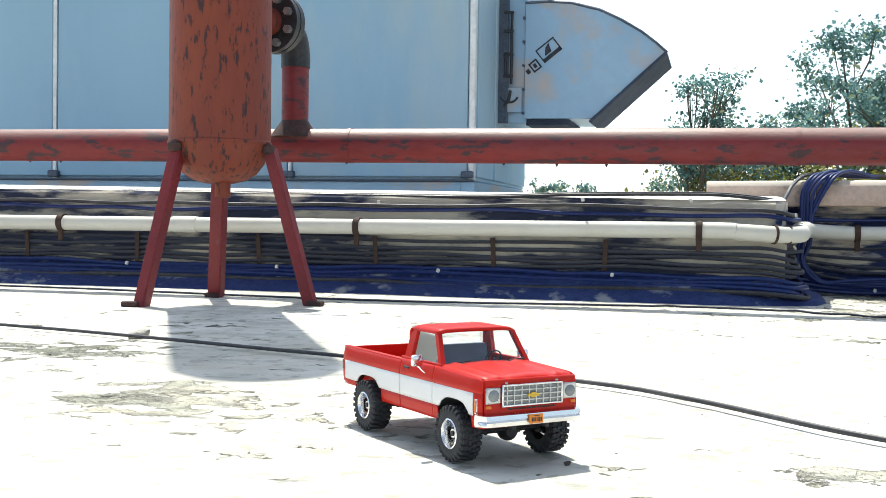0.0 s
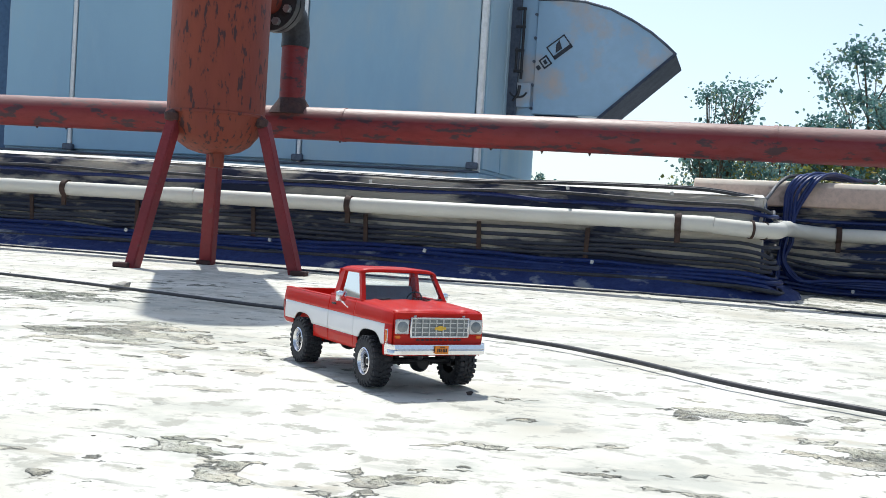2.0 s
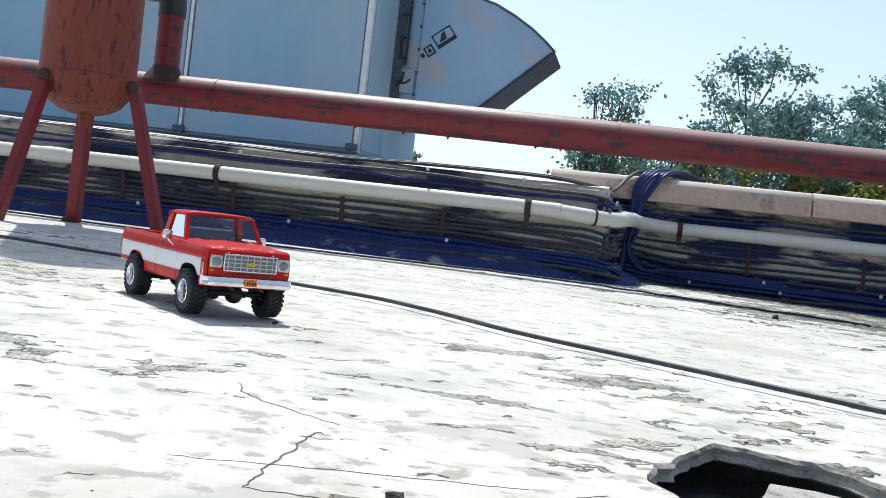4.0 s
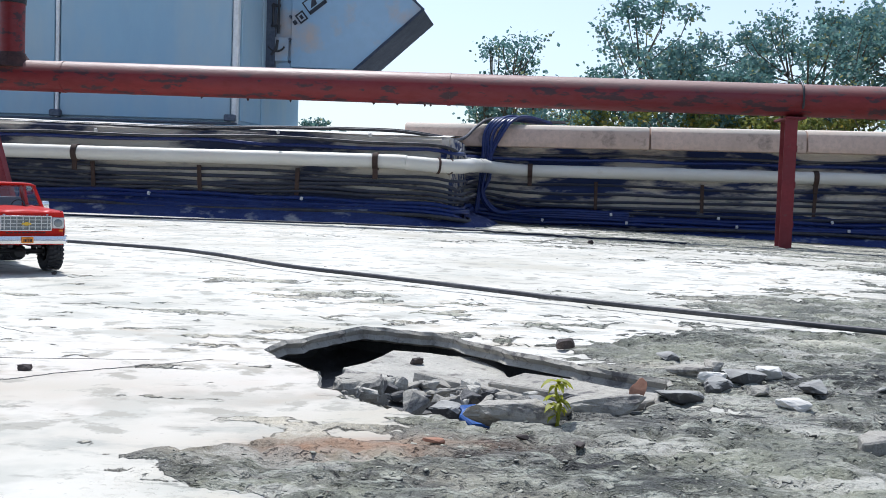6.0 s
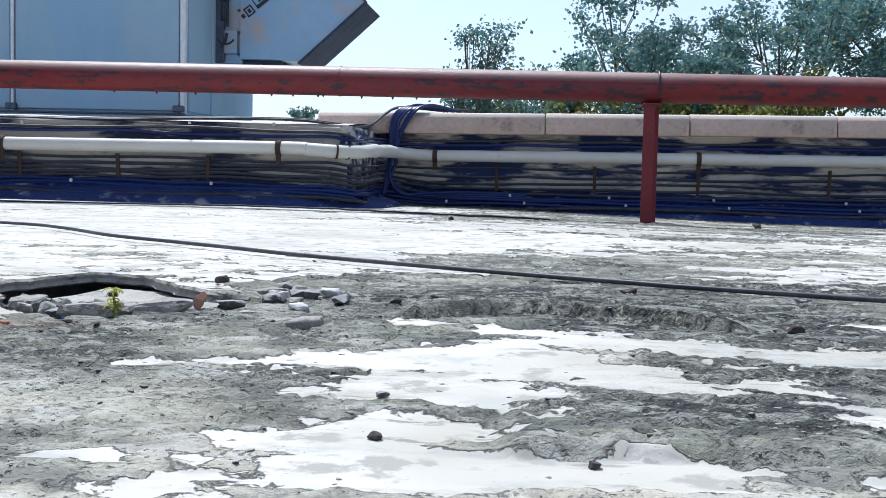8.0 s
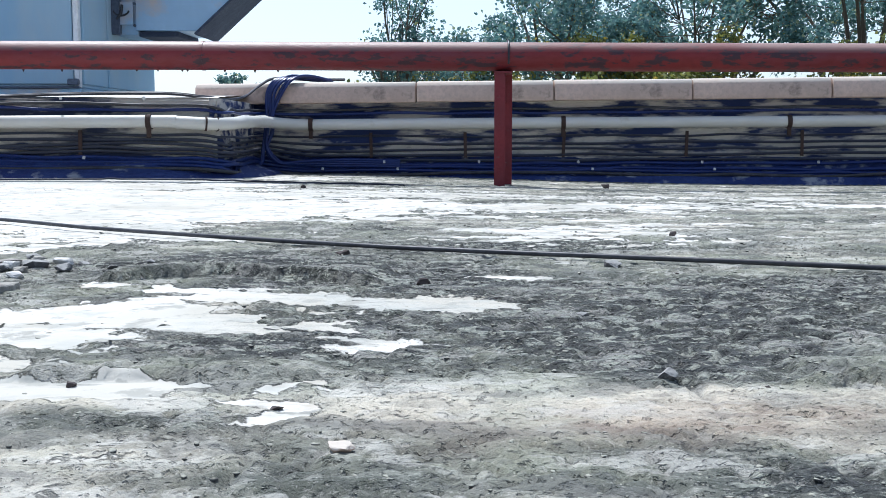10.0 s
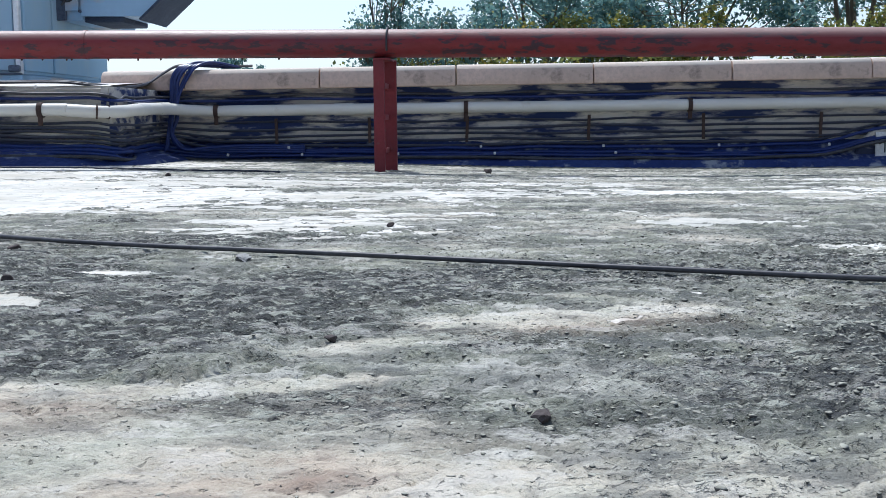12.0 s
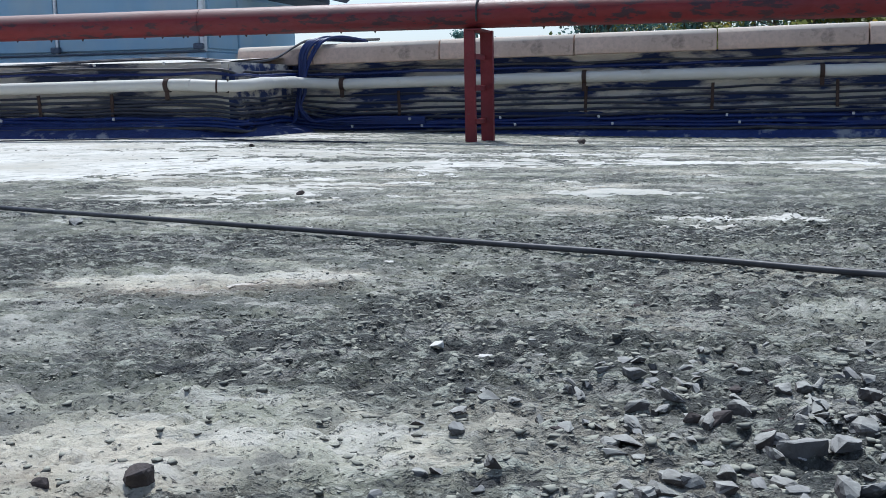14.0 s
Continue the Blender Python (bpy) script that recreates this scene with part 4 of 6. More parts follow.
def build_left_wall():
    ob = link_bm("wall_left", profile_wall(-7.0, 0.335, [(3.53, -0.05), (3.545, 0.07), (3.55, 0.2), (3.56, 0.325), (3.575, 0.338)], seed=2, rise=-0.008), M["wall"], True)
    tagged(ob, "low weathered plaster kerb wall with dark stains", "wall", kind="structure")
    part("wall_top", profile_wall(-7.0, 0.335, [(3.57, 0.337), (3.62, 0.344), (3.9, 0.360), (4.3, 0.372), (10.5, 0.385)], seed=3, rise=-0.008), M["wall_top"], ob, "sunlit lime-washed top of the kerb")
    # the haunch sweeps round the end of the kerb and runs out on the roof
    rows = []
    line = [(-7.0 + 0.06 * i, 0.0, 0.0, 1.0) for i in range(117)] + [(0.07, 0.0, 0.0, 1.0), (0.14, 0.05, 0.02, 1.0), (0.20, 0.12, 0.05, 1.0), (0.25, 0.35, 0.1, 0.95), (0.28, 0.8, 0.14, 0.9), (0.29, 1.3, 0.25, 0.85), (0.295, 1.57, 0.45, 0.8), (0.30, 1.57, 0.62, 0.75), (0.30, 1.57, 0.74, 0.7)]
    for x, turn, deep, tall in line:
        row = []
        for out, z in ((0.19, -0.035), (0.155, 0.006), (0.12, 0.022), (0.07, 0.040), (0.03, 0.078), (-0.012, 0.096)):
            j = 0.013 * noise.noise(Vector((x * 3 + deep * 5, z * 9, 4))) + 0.006 * noise.noise(Vector((x * 17 + deep * 20, z * 30, 9)))
            px, py = x + (out + j) * math.sin(turn) * 1.0, 3.545 + deep - (out + j) * math.cos(turn)
            row.append((px + 0.04 * (turn > 0), py, z * tall + 0.004 * noise.noise(Vector((px * 9, py * 9, 2)))))
        rows.append(row)
    part("haunch", sheet(rows), M["tar"], ob, "dark bitumen haunch at the wall's foot")
    # the rounded end of the kerb that turns back to the farther wall
    rows = []
    for i in range(26):
        if i < 8:
            a = radians(90 * i / 7)
            cx, cy = 0.300 + 0.045 * math.sin(a), 3.595 - 0.045 * math.cos(a)
        else:
            cx, cy = 0.345, 3.595 + (i - 7) / 18 * 0.77
        rows.append([(cx + 0.010 * noise.noise(Vector((cy * 9, z * 11, 7))), cy + 0.006 * noise.noise(Vector((cx * 9, z * 11, 3))), z) for z in (-0.06, 0.05, 0.09, 0.12, 0.16, 0.2, 0.24, 0.27, 0.31, 0.332, 0.345)])
    part("return", sheet(rows), M["stained"], ob, "dark stained rounded end of the kerb")
    bm = box((-3.35, 7.5, 0.06), (7.3, 6.0, 0.58))
    part("plinth", bm, M["plain"], ob, smooth=False)
    return ob


wall_left = build_left_wall()


def build_right_wall():
    ob = link_bm("wall_right", profile_wall(0.0, 9.0, [(4.325, -0.12), (4.335, 0.05), (4.33, 0.2), (4.335, 0.357), (4.50, 0.357), (4.50, -0.1)], seed=12, rise=0.010), M["stained"], True)
    tagged(ob, "low weathered parapet wall with black stains", "wall", kind="structure")
    part("haunch", profile_wall(0.24, 9.0, [(4.16, -0.10), (4.22, -0.035), (4.285, 0.0), (4.315, 0.045), (4.335, 0.075)], rough=0.012, seed=14), M["tar"], ob, "dark bitumen haunch at the wall's foot")
    return ob


wall_right = build_right_wall()


def build_copings():
    joints = [0.06, 0.49] + [1.183 + 0.693 * k for k in range(-0, 11)]
    rng = random.Random(3)
    for a, b in zip(joints, joints[1:]):
        l = b - a - 0.006
        poly = [(4.262, 0.350), (4.258, 0.37), (4.268, 0.432), (4.285, 0.450), (4.32, 0.456), (4.50, 0.456), (4.535, 0.44), (4.54, 0.350)]
        bm = prism(poly, -l / 2, l / 2, lambda u, v, w: Vector((w, u - 4.4, v - 0.35)), bevel=0.004)
        ob = link_bm("coping_block", bm, M["coping"], True)
        mid = (a + b) / 2
        ob.matrix_world = pose(mid, 4.4 + rng.uniform(-0.004, 0.004), 0.352 + 0.010 * (mid - 1.5), 0, -0.57 + rng.uniform(-0.25, 0.25), rng.uniform(-0.3, 0.3))
        ob.parent = wall_right
        ob.matrix_parent_inverse = Matrix.Identity(4)


build_copings()


def build_far_walls():
    for name, c, s in (("wall_back", (1.0, -6.1, 0.35), (16.4, 0.2, 0.9)), ("wall_west", (-7.1, -0.8, 0.35), (0.2, 10.4, 0.9)), ("wall_east", (9.1, -0.8, 0.35), (0.2, 10.4, 0.9))):
        tagged(link_bm(name, box(c, s, 0.01), M["plain"]), "plain plastered roof parapet", "wall", kind="structure")
    body = link_bm("building_body", box((1.0, -0.7, -4.6), (16.4, 10.4, 8.9), 0.02), M["plain"])
    tagged(body, "plastered body of the building under the roof", "building", kind="structure")
    n, rows = 40, []
    for i in range(n + 1):
        rows.append([(-900 + 1800 * j / n, -700 + 1800 * i / n, -9.05) for j in range(n + 1)])
    tagged(link_bm("ground", sheet(rows), M["earth"]), "dry green and brown ground far below the roof", "ground", kind="structure")


build_far_walls()


# ---- cables and pipes along the walls ----
def wall_cables():
    rng = random.Random(8)
    rows = [  # height, thickness, material, how far off the wall
        (0.318, 0.0065, "cable", 0.010), (0.300, 0.0075, "blue_cable", 0.008), (0.190, 0.0060, "grey_cable", 0.006), (0.165, 0.0075, "grey_cable", 0.008),
        (0.143, 0.0068, "grey_cable", 0.008), (0.124, 0.0075, "grey_cable", 0.009), (0.106, 0.0068, "grey_cable", 0.010), (0.086, 0.0085, "blue_cable", 0.022),
        (0.068, 0.0090, "blue_cable", 0.034), (0.052, 0.0085, "blue_cable", 0.050), (0.040, 0.0080, "cable", 0.070)]
    for k, (z, r, m, off) in enumerate(rows):
        pts = []
        x = -6.8
        while x < 0.16:
            pts.append((x, 3.548 - off - r + rng.uniform(-0.003, 0.003), z + rng.uniform(-0.006, 0.006) - 0.004 * math.sin(3.1 * x + k)))
            x += 0.22
        j = 0.012 * (k % 3)
        pts += [(0.25, 3.538 - off, z - 0.004), (0.335 + off * 0.5, 3.548 - off * 0.6, z - 0.016), (0.362 + j + off * 0.6, 3.60, z - 0.022 + rng.uniform(-0.010, 0.008)), (0.368 + j + off * 0.4, 3.66, z - 0.016), (0.365 + j, 3.82, z - 0.02), (0.375 + j, 4.05, z - 0.012),
                (0.40 + j, 4.25 - off, z - 0.01 - 0.10 * (k > 6) * 0.2)]
        zr = (0.318, 0.296, 0.178, 0.142, 0.110, 0.082, 0.056, 0.036, 0.020, 0.006, -0.008)[k]
        x = 0.62
        while x < 8.7:
            arc = 0.095 * math.exp(-((x - 4.12) / 0.28) ** 2) if k > 5 else 0
            pts.append((x, 4.322 - off - r + rng.uniform(-0.003, 0.003), zr + arc + 0.006 * (x - 1.5) - 0.02 * float(step(1.5, 3.5, x)) * (zr < 0.03) + rng.uniform(-0.006, 0.006)))
            x += 0.24
        ob = link_bm("wall_cable", tube(smooth_path(pts, 3), r, 8), M[m], True)
        tagged(ob, {"cable": "black cable clipped along the low wall", "blue_cable": "dark blue cable clipped along the foot of the wall", "grey_cable": "dusty grey cable clipped along the low wall"}[m], "cable", "cables along the wall")
    # a loose cable that lies on the wall's top edge
    top = [(-6.8, 3.60, 0.362), (-4, 3.60, 0.364), (-2.2, 3.59, 0.362), (-1.2, 3.575, 0.354), (-0.72, 3.565, 0.352), (-0.4, 3.56, 0.362), (-0.1, 3.56, 0.366), (0.12, 3.57, 0.365), (0.27, 3.60, 0.350),
           (0.335, 3.78, 0.345), (0.36, 4.05, 0.37), (0.40, 4.22, 0.43), (0.46, 4.30, 0.468), (0.6, 4.40, 0.468), (0.8, 4.46, 0.47)]
    for dz, dy in ((0, 0), (0.010, 0.016)):
        ob = link_bm("loose_cable", tube(smooth_path([(x, y + dy, z + dz * 0.5) for x, y, z in top], 6), 0.0055, 8), M["cable"], True)
        tagged(ob, "black cable lying loose along the top of the wall", "cable", "cables along the wall")
    # the bundle that drops over the coping
    for k in range(6):
        dx = 0.021 * k - 0.052 + rng.uniform(-0.005, 0.005)
        jy, jx = rng.uniform(-0.012, 0.004), rng.uniform(-0.008, 0.008)
        pts = [(0.70 + 0.8 * dx, 4.45, 0.466), (0.575 + dx, 4.34, 0.472 + 0.007 * (k % 3)), (0.515 + dx * 0.9, 4.258 + jy, 0.462), (0.470 + dx * 0.8 + jx, 4.232 + jy, 0.40), (0.452 + dx * 0.45 - jx, 4.222 + jy, 0.30),
               (0.440 + dx * 0.40 + jx, 4.212 + jy, 0.20)]
        if k < 2:
            pts += [(0.432 + dx * 0.4, 4.195, 0.11), (0.43 + dx * 0.6, 4.17, 0.045), (0.38 + dx, 4.10, 0.026), (0.37 + dx, 3.95, 0.030)]
        else:
            pts += [(0.447 + dx * 0.5 - 0.006 * k, 4.202 + jy, 0.12), (0.475 + dx * 0.8, 4.195 + jy, 0.065 - 0.004 * k), (0.545 + dx, 4.205 + jy, 0.030 + 0.004 * k), (0.75 + dx, 4.25, 0.010 + 0.010 * k), (1.1, 4.262, 0.006 + 0.010 * k)]
        ob = link_bm("draped_cable", tube(smooth_path(pts, 6), 0.0074, 8), M["blue_cable"], True)
        tagged(ob, "dark blue cable draped over the coping in a bundle", "cable", "cables draped over the coping")


wall_cables()


def cable_clips():
    """Straps that hold the cables, and small white cable clips."""
    rng = random.Random(5)
    for x in [-6.2 + 0.46 * k for k in range(14)]:
        x += rng.uniform(-0.05, 0.05)
        ob = link_bm("cable_strap", box((0, 0, 0), (0.017, 0.006, 0.115), 0.001), M["strap"])
        ob.matrix_world = pose(x, 3.524, 0.148, 4, rng.uniform(-3, 3), 0)
        tagged(ob, "rusty vertical strap holding the wall cables", "strap", "cable straps")
    for x in [0.95, 1.43, 1.93, 2.55, 3.13, 3.72, 4.5, 5.1, 5.7]:
        ob = link_bm("cable_strap", box((0, 0, 0), (0.016, 0.006, 0.13), 0.001), M["strap"])
        ob.matrix_world = pose(x, 4.300, 0.135 + 0.006 * (x - 1.5), 0, rng.uniform(-2, 2), 0)
        tagged(ob, "rusty vertical strap holding the wall cables", "strap", "cable straps")
    spots = [(-2.1 + 0.62 * k, 3.49, 0.085) for k in range(4)] + [(-1.75, 3.535, 0.335), (-1.1, 3.532, 0.33), (-0.35, 3.53, 0.345), (0.02, 3.53, 0.345)]
    spots += [(x, 4.262, 0.05) for x in (0.66, 1.02, 1.5, 2.0, 2.62, 3.2, 3.75)] + [(x + 0.03, 4.245, 0.015) for x in (0.68, 1.06, 1.55, 2.04, 2.65)]
    for x, y, z in spots:
        ob = link_bm("cable_clip", box((0, 0, 0), (0.012, 0.010, 0.014), 0.002), M["clip"])
        ob.matrix_world = pose(x, y - 0.012, z, 0, rng.uniform(-20, 20), 0)
        tagged(ob, "small white plastic cable clip", "clip", "cable clips")


cable_clips()


def build_pvc():
    left = thing("pvc_pipe", "long off-white dusty pvc drain pipe clamped to the wall", "pipe")
    path = [(-6.9, 3.492, 0.236), (-3.0, 3.492, 0.236), (-1.2, 3.492, 0.238), (0.02, 3.492, 0.243), (0.18, 3.494, 0.239), (0.31, 3.505, 0.232), (0.385, 3.58, 0.234), (0.402, 3.80, 0.244), (0.43, 4.08, 0.249),
            (0.50, 4.23, 0.243), (0.64, 4.285, 0.236), (0.8, 4.288, 0.238), (1.9, 4.288, 0.246), (4.0, 4.288, 0.258), (8.8, 4.288, 0.285)]
    part("pipe", tube(smooth_path(path, 8), 0.0285, 20), M["pvc"], left)
    for x, y, z in ((-1.86, 3.492, 0.2365), (0.402, 3.80, 0.244), (0.43, 4.08, 0.249), (1.30, 4.288, 0.2415)):
        part("socket", tube([(x - 0.05, y, z), (x + 0.05, y, z + 0.0008)] if y < 3.6 or y > 4.2 else [(x - 0.01, y - 0.045, z), (x + 0.012, y + 0.045, z + 0.001)], 0.031, 20), M["pvc"], left)
    spots = [(-1.17 - 1.22 * k, 3.492, 0.238) for k in range(5)] + [(0.05, 3.492, 0.242), (0.646, 4.285, 0.236)] + [(1.925 + 1.132 * k, 4.288, 0.246 + 0.0055 * 1.132 * k) for k in range(6)]
    for x, y, z in spots:
        bm = tube([(x - 0.011, y, z), (x + 0.011, y, z)], 0.0345, 20)
        box((x, y - 0.012, z - 0.045), (0.020, 0.010, 0.05), 0.002, bm)
        part("clamp", bm, M["strap"], left, "rusty iron pipe clamp")
    for p_, q_ in (((0.292, 3.500, 0.233), (0.300, 3.503, 0.2325)), ((0.335, 3.522, 0.232), (0.341, 3.527, 0.232))):
        part("joint_ring", tube([p_, q_], 0.0325, 20), M["strap"], left, "dark rubber joint ring")


build_pvc()


def build_ground_cable():
    pts = [(-3.2, 2.22), (-2.3, 2.03), (-1.48, 1.85), (-1.08, 1.74), (-0.6, 1.58), (-0.1, 1.375), (0.08, 1.245), (0.264, 1.055), (0.45, 0.925), (0.68, 0.74), (0.92, 0.575), (1.26, 0.365), (1.5, 0.262), (1.87, 0.13), (2.1, 0.052), (2.36, -0.045),
           (2.58, -0.13), (2.78, -0.225), (3.3, -0.42), (4.5, -0.8)]
    path = smooth_path([(x, y, 0) for x, y in pts], 10)
    path = [(p.x, p.y, float(height(p.x, p.y, False)) + 0.0088 + 0.002 * max(0, noise.noise(Vector((p.x * 3, p.y * 3, 0))))) for p in path]
    tagged(link_bm("ground_cable", tube(path, 0.0036, 10), M["cable"], True), "black cable snaking across the roof", "cable")
    thin = [(-3.0, 3.22), (-2.2, 3.18), (-1.0, 3.06), (-0.3, 3.16), (0.2, 3.22), (0.7, 3.05), (1.2, 2.98)]
    path = [(p.x, p.y, z_at(p.x, p.y) + 0.004) for p in smooth_path([(x, y, 0) for x, y in thin], 10)]
    tagged(link_bm("ground_cable", tube(path, 0.0035, 8), M["grey_cable"], True), "thin dusty cable lying along the foot of the wall", "cable")


build_ground_cable()


def build_vent():
    v = thing("drain_grille", "small pale slotted drain grille set low in the wall", "grille", m=pose(4.14, 4.262, 0.045))
    bm = box((0, 0.006, 0.052), (0.31, 0.010, 0.026), 0.002)
    box((0, 0.006, -0.052), (0.31, 0.010, 0.026), 0.002, bm)
    for sx in (-0.133, 0.133):
        box((sx, 0.006, 0), (0.044, 0.010, 0.08), 0.002, bm)
    for k in range(10):
        box((-0.099 + 0.022 * k, 0.006, 0), (0.010, 0.009, 0.08), 0.001, bm)
    part("plate", bm, M["clip"], v, "pale slotted plate")
    part("recess", box((0, 0.018, 0), (0.26, 0.006, 0.085)), M["iron"], v)
    for sx in (-0.135, 0.135):
        part("screw", rod((sx, -0.003, 0.012), (sx, 0.004, 0.012), 0.009, seg=12), M["strap"], v)
    bm = prism([(-0.30, -0.14), (0.26, -0.14), (0.22, 0.07), (0.05, 0.095), (-0.16, 0.085), (-0.22, 0.02)], 0.022, 0.08, lambda a, b, c: Vector((a, c, b)), bevel=0.01)
    part("mortar_block", bm, M["wall"], v)


build_vent()


# ---- red pipework ----
def red_z(x):
    return 0.512 - 0.0050 * x


def build_red_pipe():
    p = thing("red_pipe", "long rusty red-oxide fire main on posts above the roof", "pipe")
    path = [(x, 3.262, red_z(x)) for x in np.arange(-6.9, 9.0, 0.25)]
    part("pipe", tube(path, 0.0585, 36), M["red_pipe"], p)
    for x in (-1.12, 0.35, 4.2):
        part("weld_seam", tube([(x - 0.006, 3.262, red_z(x)), (x, 3.262, red_z(x)), (x + 0.006, 3.262, red_z(x))], 0.0605, 36), M["red_pipe"], p)
    # small drips along the underside
    rng = random.Random(2)
    for k in range(26):
        x = rng.uniform(-2.6, 3.6)
        part("rust_drip", rod((x, 3.262, red_z(x) - 0.056), (x, 3.262, red_z(x) - 0.064 - rng.uniform(0, 0.004)), 0.006, 0.002, 8), M["weld"], p)
    return p


build_red_pipe()


def build_post(x):
    post = thing("pipe_post", "red-painted double channel post under the pipe", "post", "pipe posts", m=pose(x, 3.262, 0))
    top, foot = red_z(x) - 0.061, fall(x, 3.262) - 0.01
    h, mid = top - foot, (top + foot) / 2
    for sy, sx, w in ((-0.045, -0.023, 0.044), (0.155, 0.008, 0.054)):
        bm = box((sx, sy, mid), (w, 0.006, h), 0.001)
        box((sx + (w / 2 - 0.003), sy + 0.014, mid), (0.006, 0.026, h), 0.001, bm)
        part("channel", bm, M["leg"], post, smooth=False)
    for z in (0.06, 0.2, 0.33):
        part("batten", box((0.0, 0.055, z), (0.006, 0.196, 0.022), 0.001), M["leg"], post, smooth=False)
    part("saddle", box((-0.008, 0.055, top - 0.004), (0.07, 0.22, 0.008), 0.001), M["leg"], post)
    ring = [(0.012, 0.0635 * math.cos(a), red_z(x) + 0.0635 * math.sin(a)) for a in (radians(-30 + 240 * k / 24) for k in range(25))]
    part("u_bolt", tube(ring, 0.0042, 8), M["iron"], post, "thin dark u-bolt over the pipe")


for px_ in (1.60, 5.6, -4.6):
    build_post(px_)

TANK = Vector((-1.391, 2.80, 0))


def build_tank():
    t = thing("pressure_tank", "tall rusty orange-red pressure vessel on three legs", "tank", m=pose(TANK.x, TANK.y, 0))
    prof = [(0.0, 0.366), (0.046, 0.369), (0.084, 0.380), (0.114, 0.400), (0.136, 0.428), (0.150, 0.463), (0.1550, 0.486), (0.1585, 0.489), (0.1585, 0.497), (0.1555, 0.500), (0.1555, 2.88), (0.135, 2.97), (0.07, 3.03), (0, 3.04)]
    part("shell", lathe(prof, Matrix.Identity(4), 64), M["tank"], t)
    part("outlet", rod((0.02, -0.02, 0.325), (0.02, -0.02, 0.385), 0.024, seg=20), M["tank"], t)
    rel = [(-0.135, -0.257, -0.078, -0.142), (0.300, -0.005, 0.158, 0.0), (-0.118, 0.208, -0.040, 0.070)]
    for k, (fx, fy, tx, ty) in enumerate(rel):
        zt = 0.475 if k < 2 else 0.41
        a, b = Vector((fx, fy, z_at(TANK.x + fx, TANK.y + fy) - 0.004)), Vector((tx, ty, zt))
        m, l = axis_to(a, b)
        w = 0.030 if k < 2 else 0.040
        bm = box((0, 0, l / 2), (0.007, w, l), 0.001)
        box((0.018, w / 2, l / 2), (0.038, 0.007, l), 0.001, bm)
        d = (b - a).normalized()
        side = Vector((1, 0, 0)) - d * d.x
        side.normalize()
        rot = Matrix((d.cross(side), side, d)).transposed().to_4x4()
        bmesh.ops.transform(bm, matrix=Matrix.Translation(a) @ rot, verts=bm.verts)
        leg = part("leg", bm, M["leg"], t, "splayed red angle-iron leg", smooth=False)
        part("weld", lathe([(0, -0.02), (0.022, -0.012), (0.024, 0.008), (0, 0.022)], Matrix.Translation(b), 12), M["weld"], leg)
        part("anchor", box(tuple(a + Vector((0.02 * (1 if k == 1 else -1) * (k < 2), 0.0, 0.012))), (0.05, 0.035, 0.016), 0.003), M["weld"], leg)
    # nozzle, flanges and valve towards the riser
    riser = Vector((-1.328 - TANK.x, 3.262 - TANK.y, 0))
    u = Vector((riser.x, riser.y, 0)).normalized()
    z = 0.908
    part("nozzle", rod(Vector((0.0, 0, z)) + u * 0.15, Vector((0.034, 0, z)) + u * 0.245, 0.046, seg=28), M["tank"], t)
    for d0, d1 in ((0.232, 0.256), (0.262, 0.286)):
        fl = part("flange", rod(Vector((0.034, 0, z)) + u * d0, Vector((0.034, 0, z)) + u * d1, 0.100, seg=40), M["iron"], t, "dark iron pipe flange")
        if d0 < 0.25:
            s = u.cross(Vector((0, 0, 1)))
            for k in range(8):
                a = math.pi / 8 + k * math.pi / 4
                c = Vector((0.034, 0, z)) + s * 0.076 * math.cos(a) + Vector((0, 0, 0.076 * math.sin(a)))
                part("bolt", rod(c + u * 0.214, c + u * 0.234, 0.014, seg=6), M["bolt"], fl, smooth=False)
    bend = [Vector((0, 0, z)) + u * 0.28, Vector((0, 0, z)) + u * (riser.length - 0.07), Vector((0, 0, z - 0.02)) + u * (riser.length - 0.02), riser + Vector((0, 0, z - 0.075)), riser + Vector((0, 0, z - 0.12))]
    part("elbow", tube(smooth_path(bend, 6), 0.0505, 28), M["iron"], t, "dark iron elbow")
    part("riser", tube([riser + Vector((0, 0, 0.555)), riser + Vector((0, 0, z - 0.11))], 0.047, 28), M["red_pipe"], t, "red riser pipe down to the main")
    part("weld_collar", lathe([(0.0, 0.545), (0.085, 0.548), (0.07, 0.572), (0.055, 0.592), (0.0475, 0.605)], Matrix.Translation(riser), 24), M["weld"], t)
    lev = Vector((0.12, 0.2, 1.03))
    part("valve_handle", tube([lev + Vector((-0.02, 0, 0.0)), lev + Vector((0.06, -0.005, 0.004)), lev + Vector((0.14, -0.01, -0.012))], 0.009, 8), M["iron"], t, "dark valve lever")


build_tank()


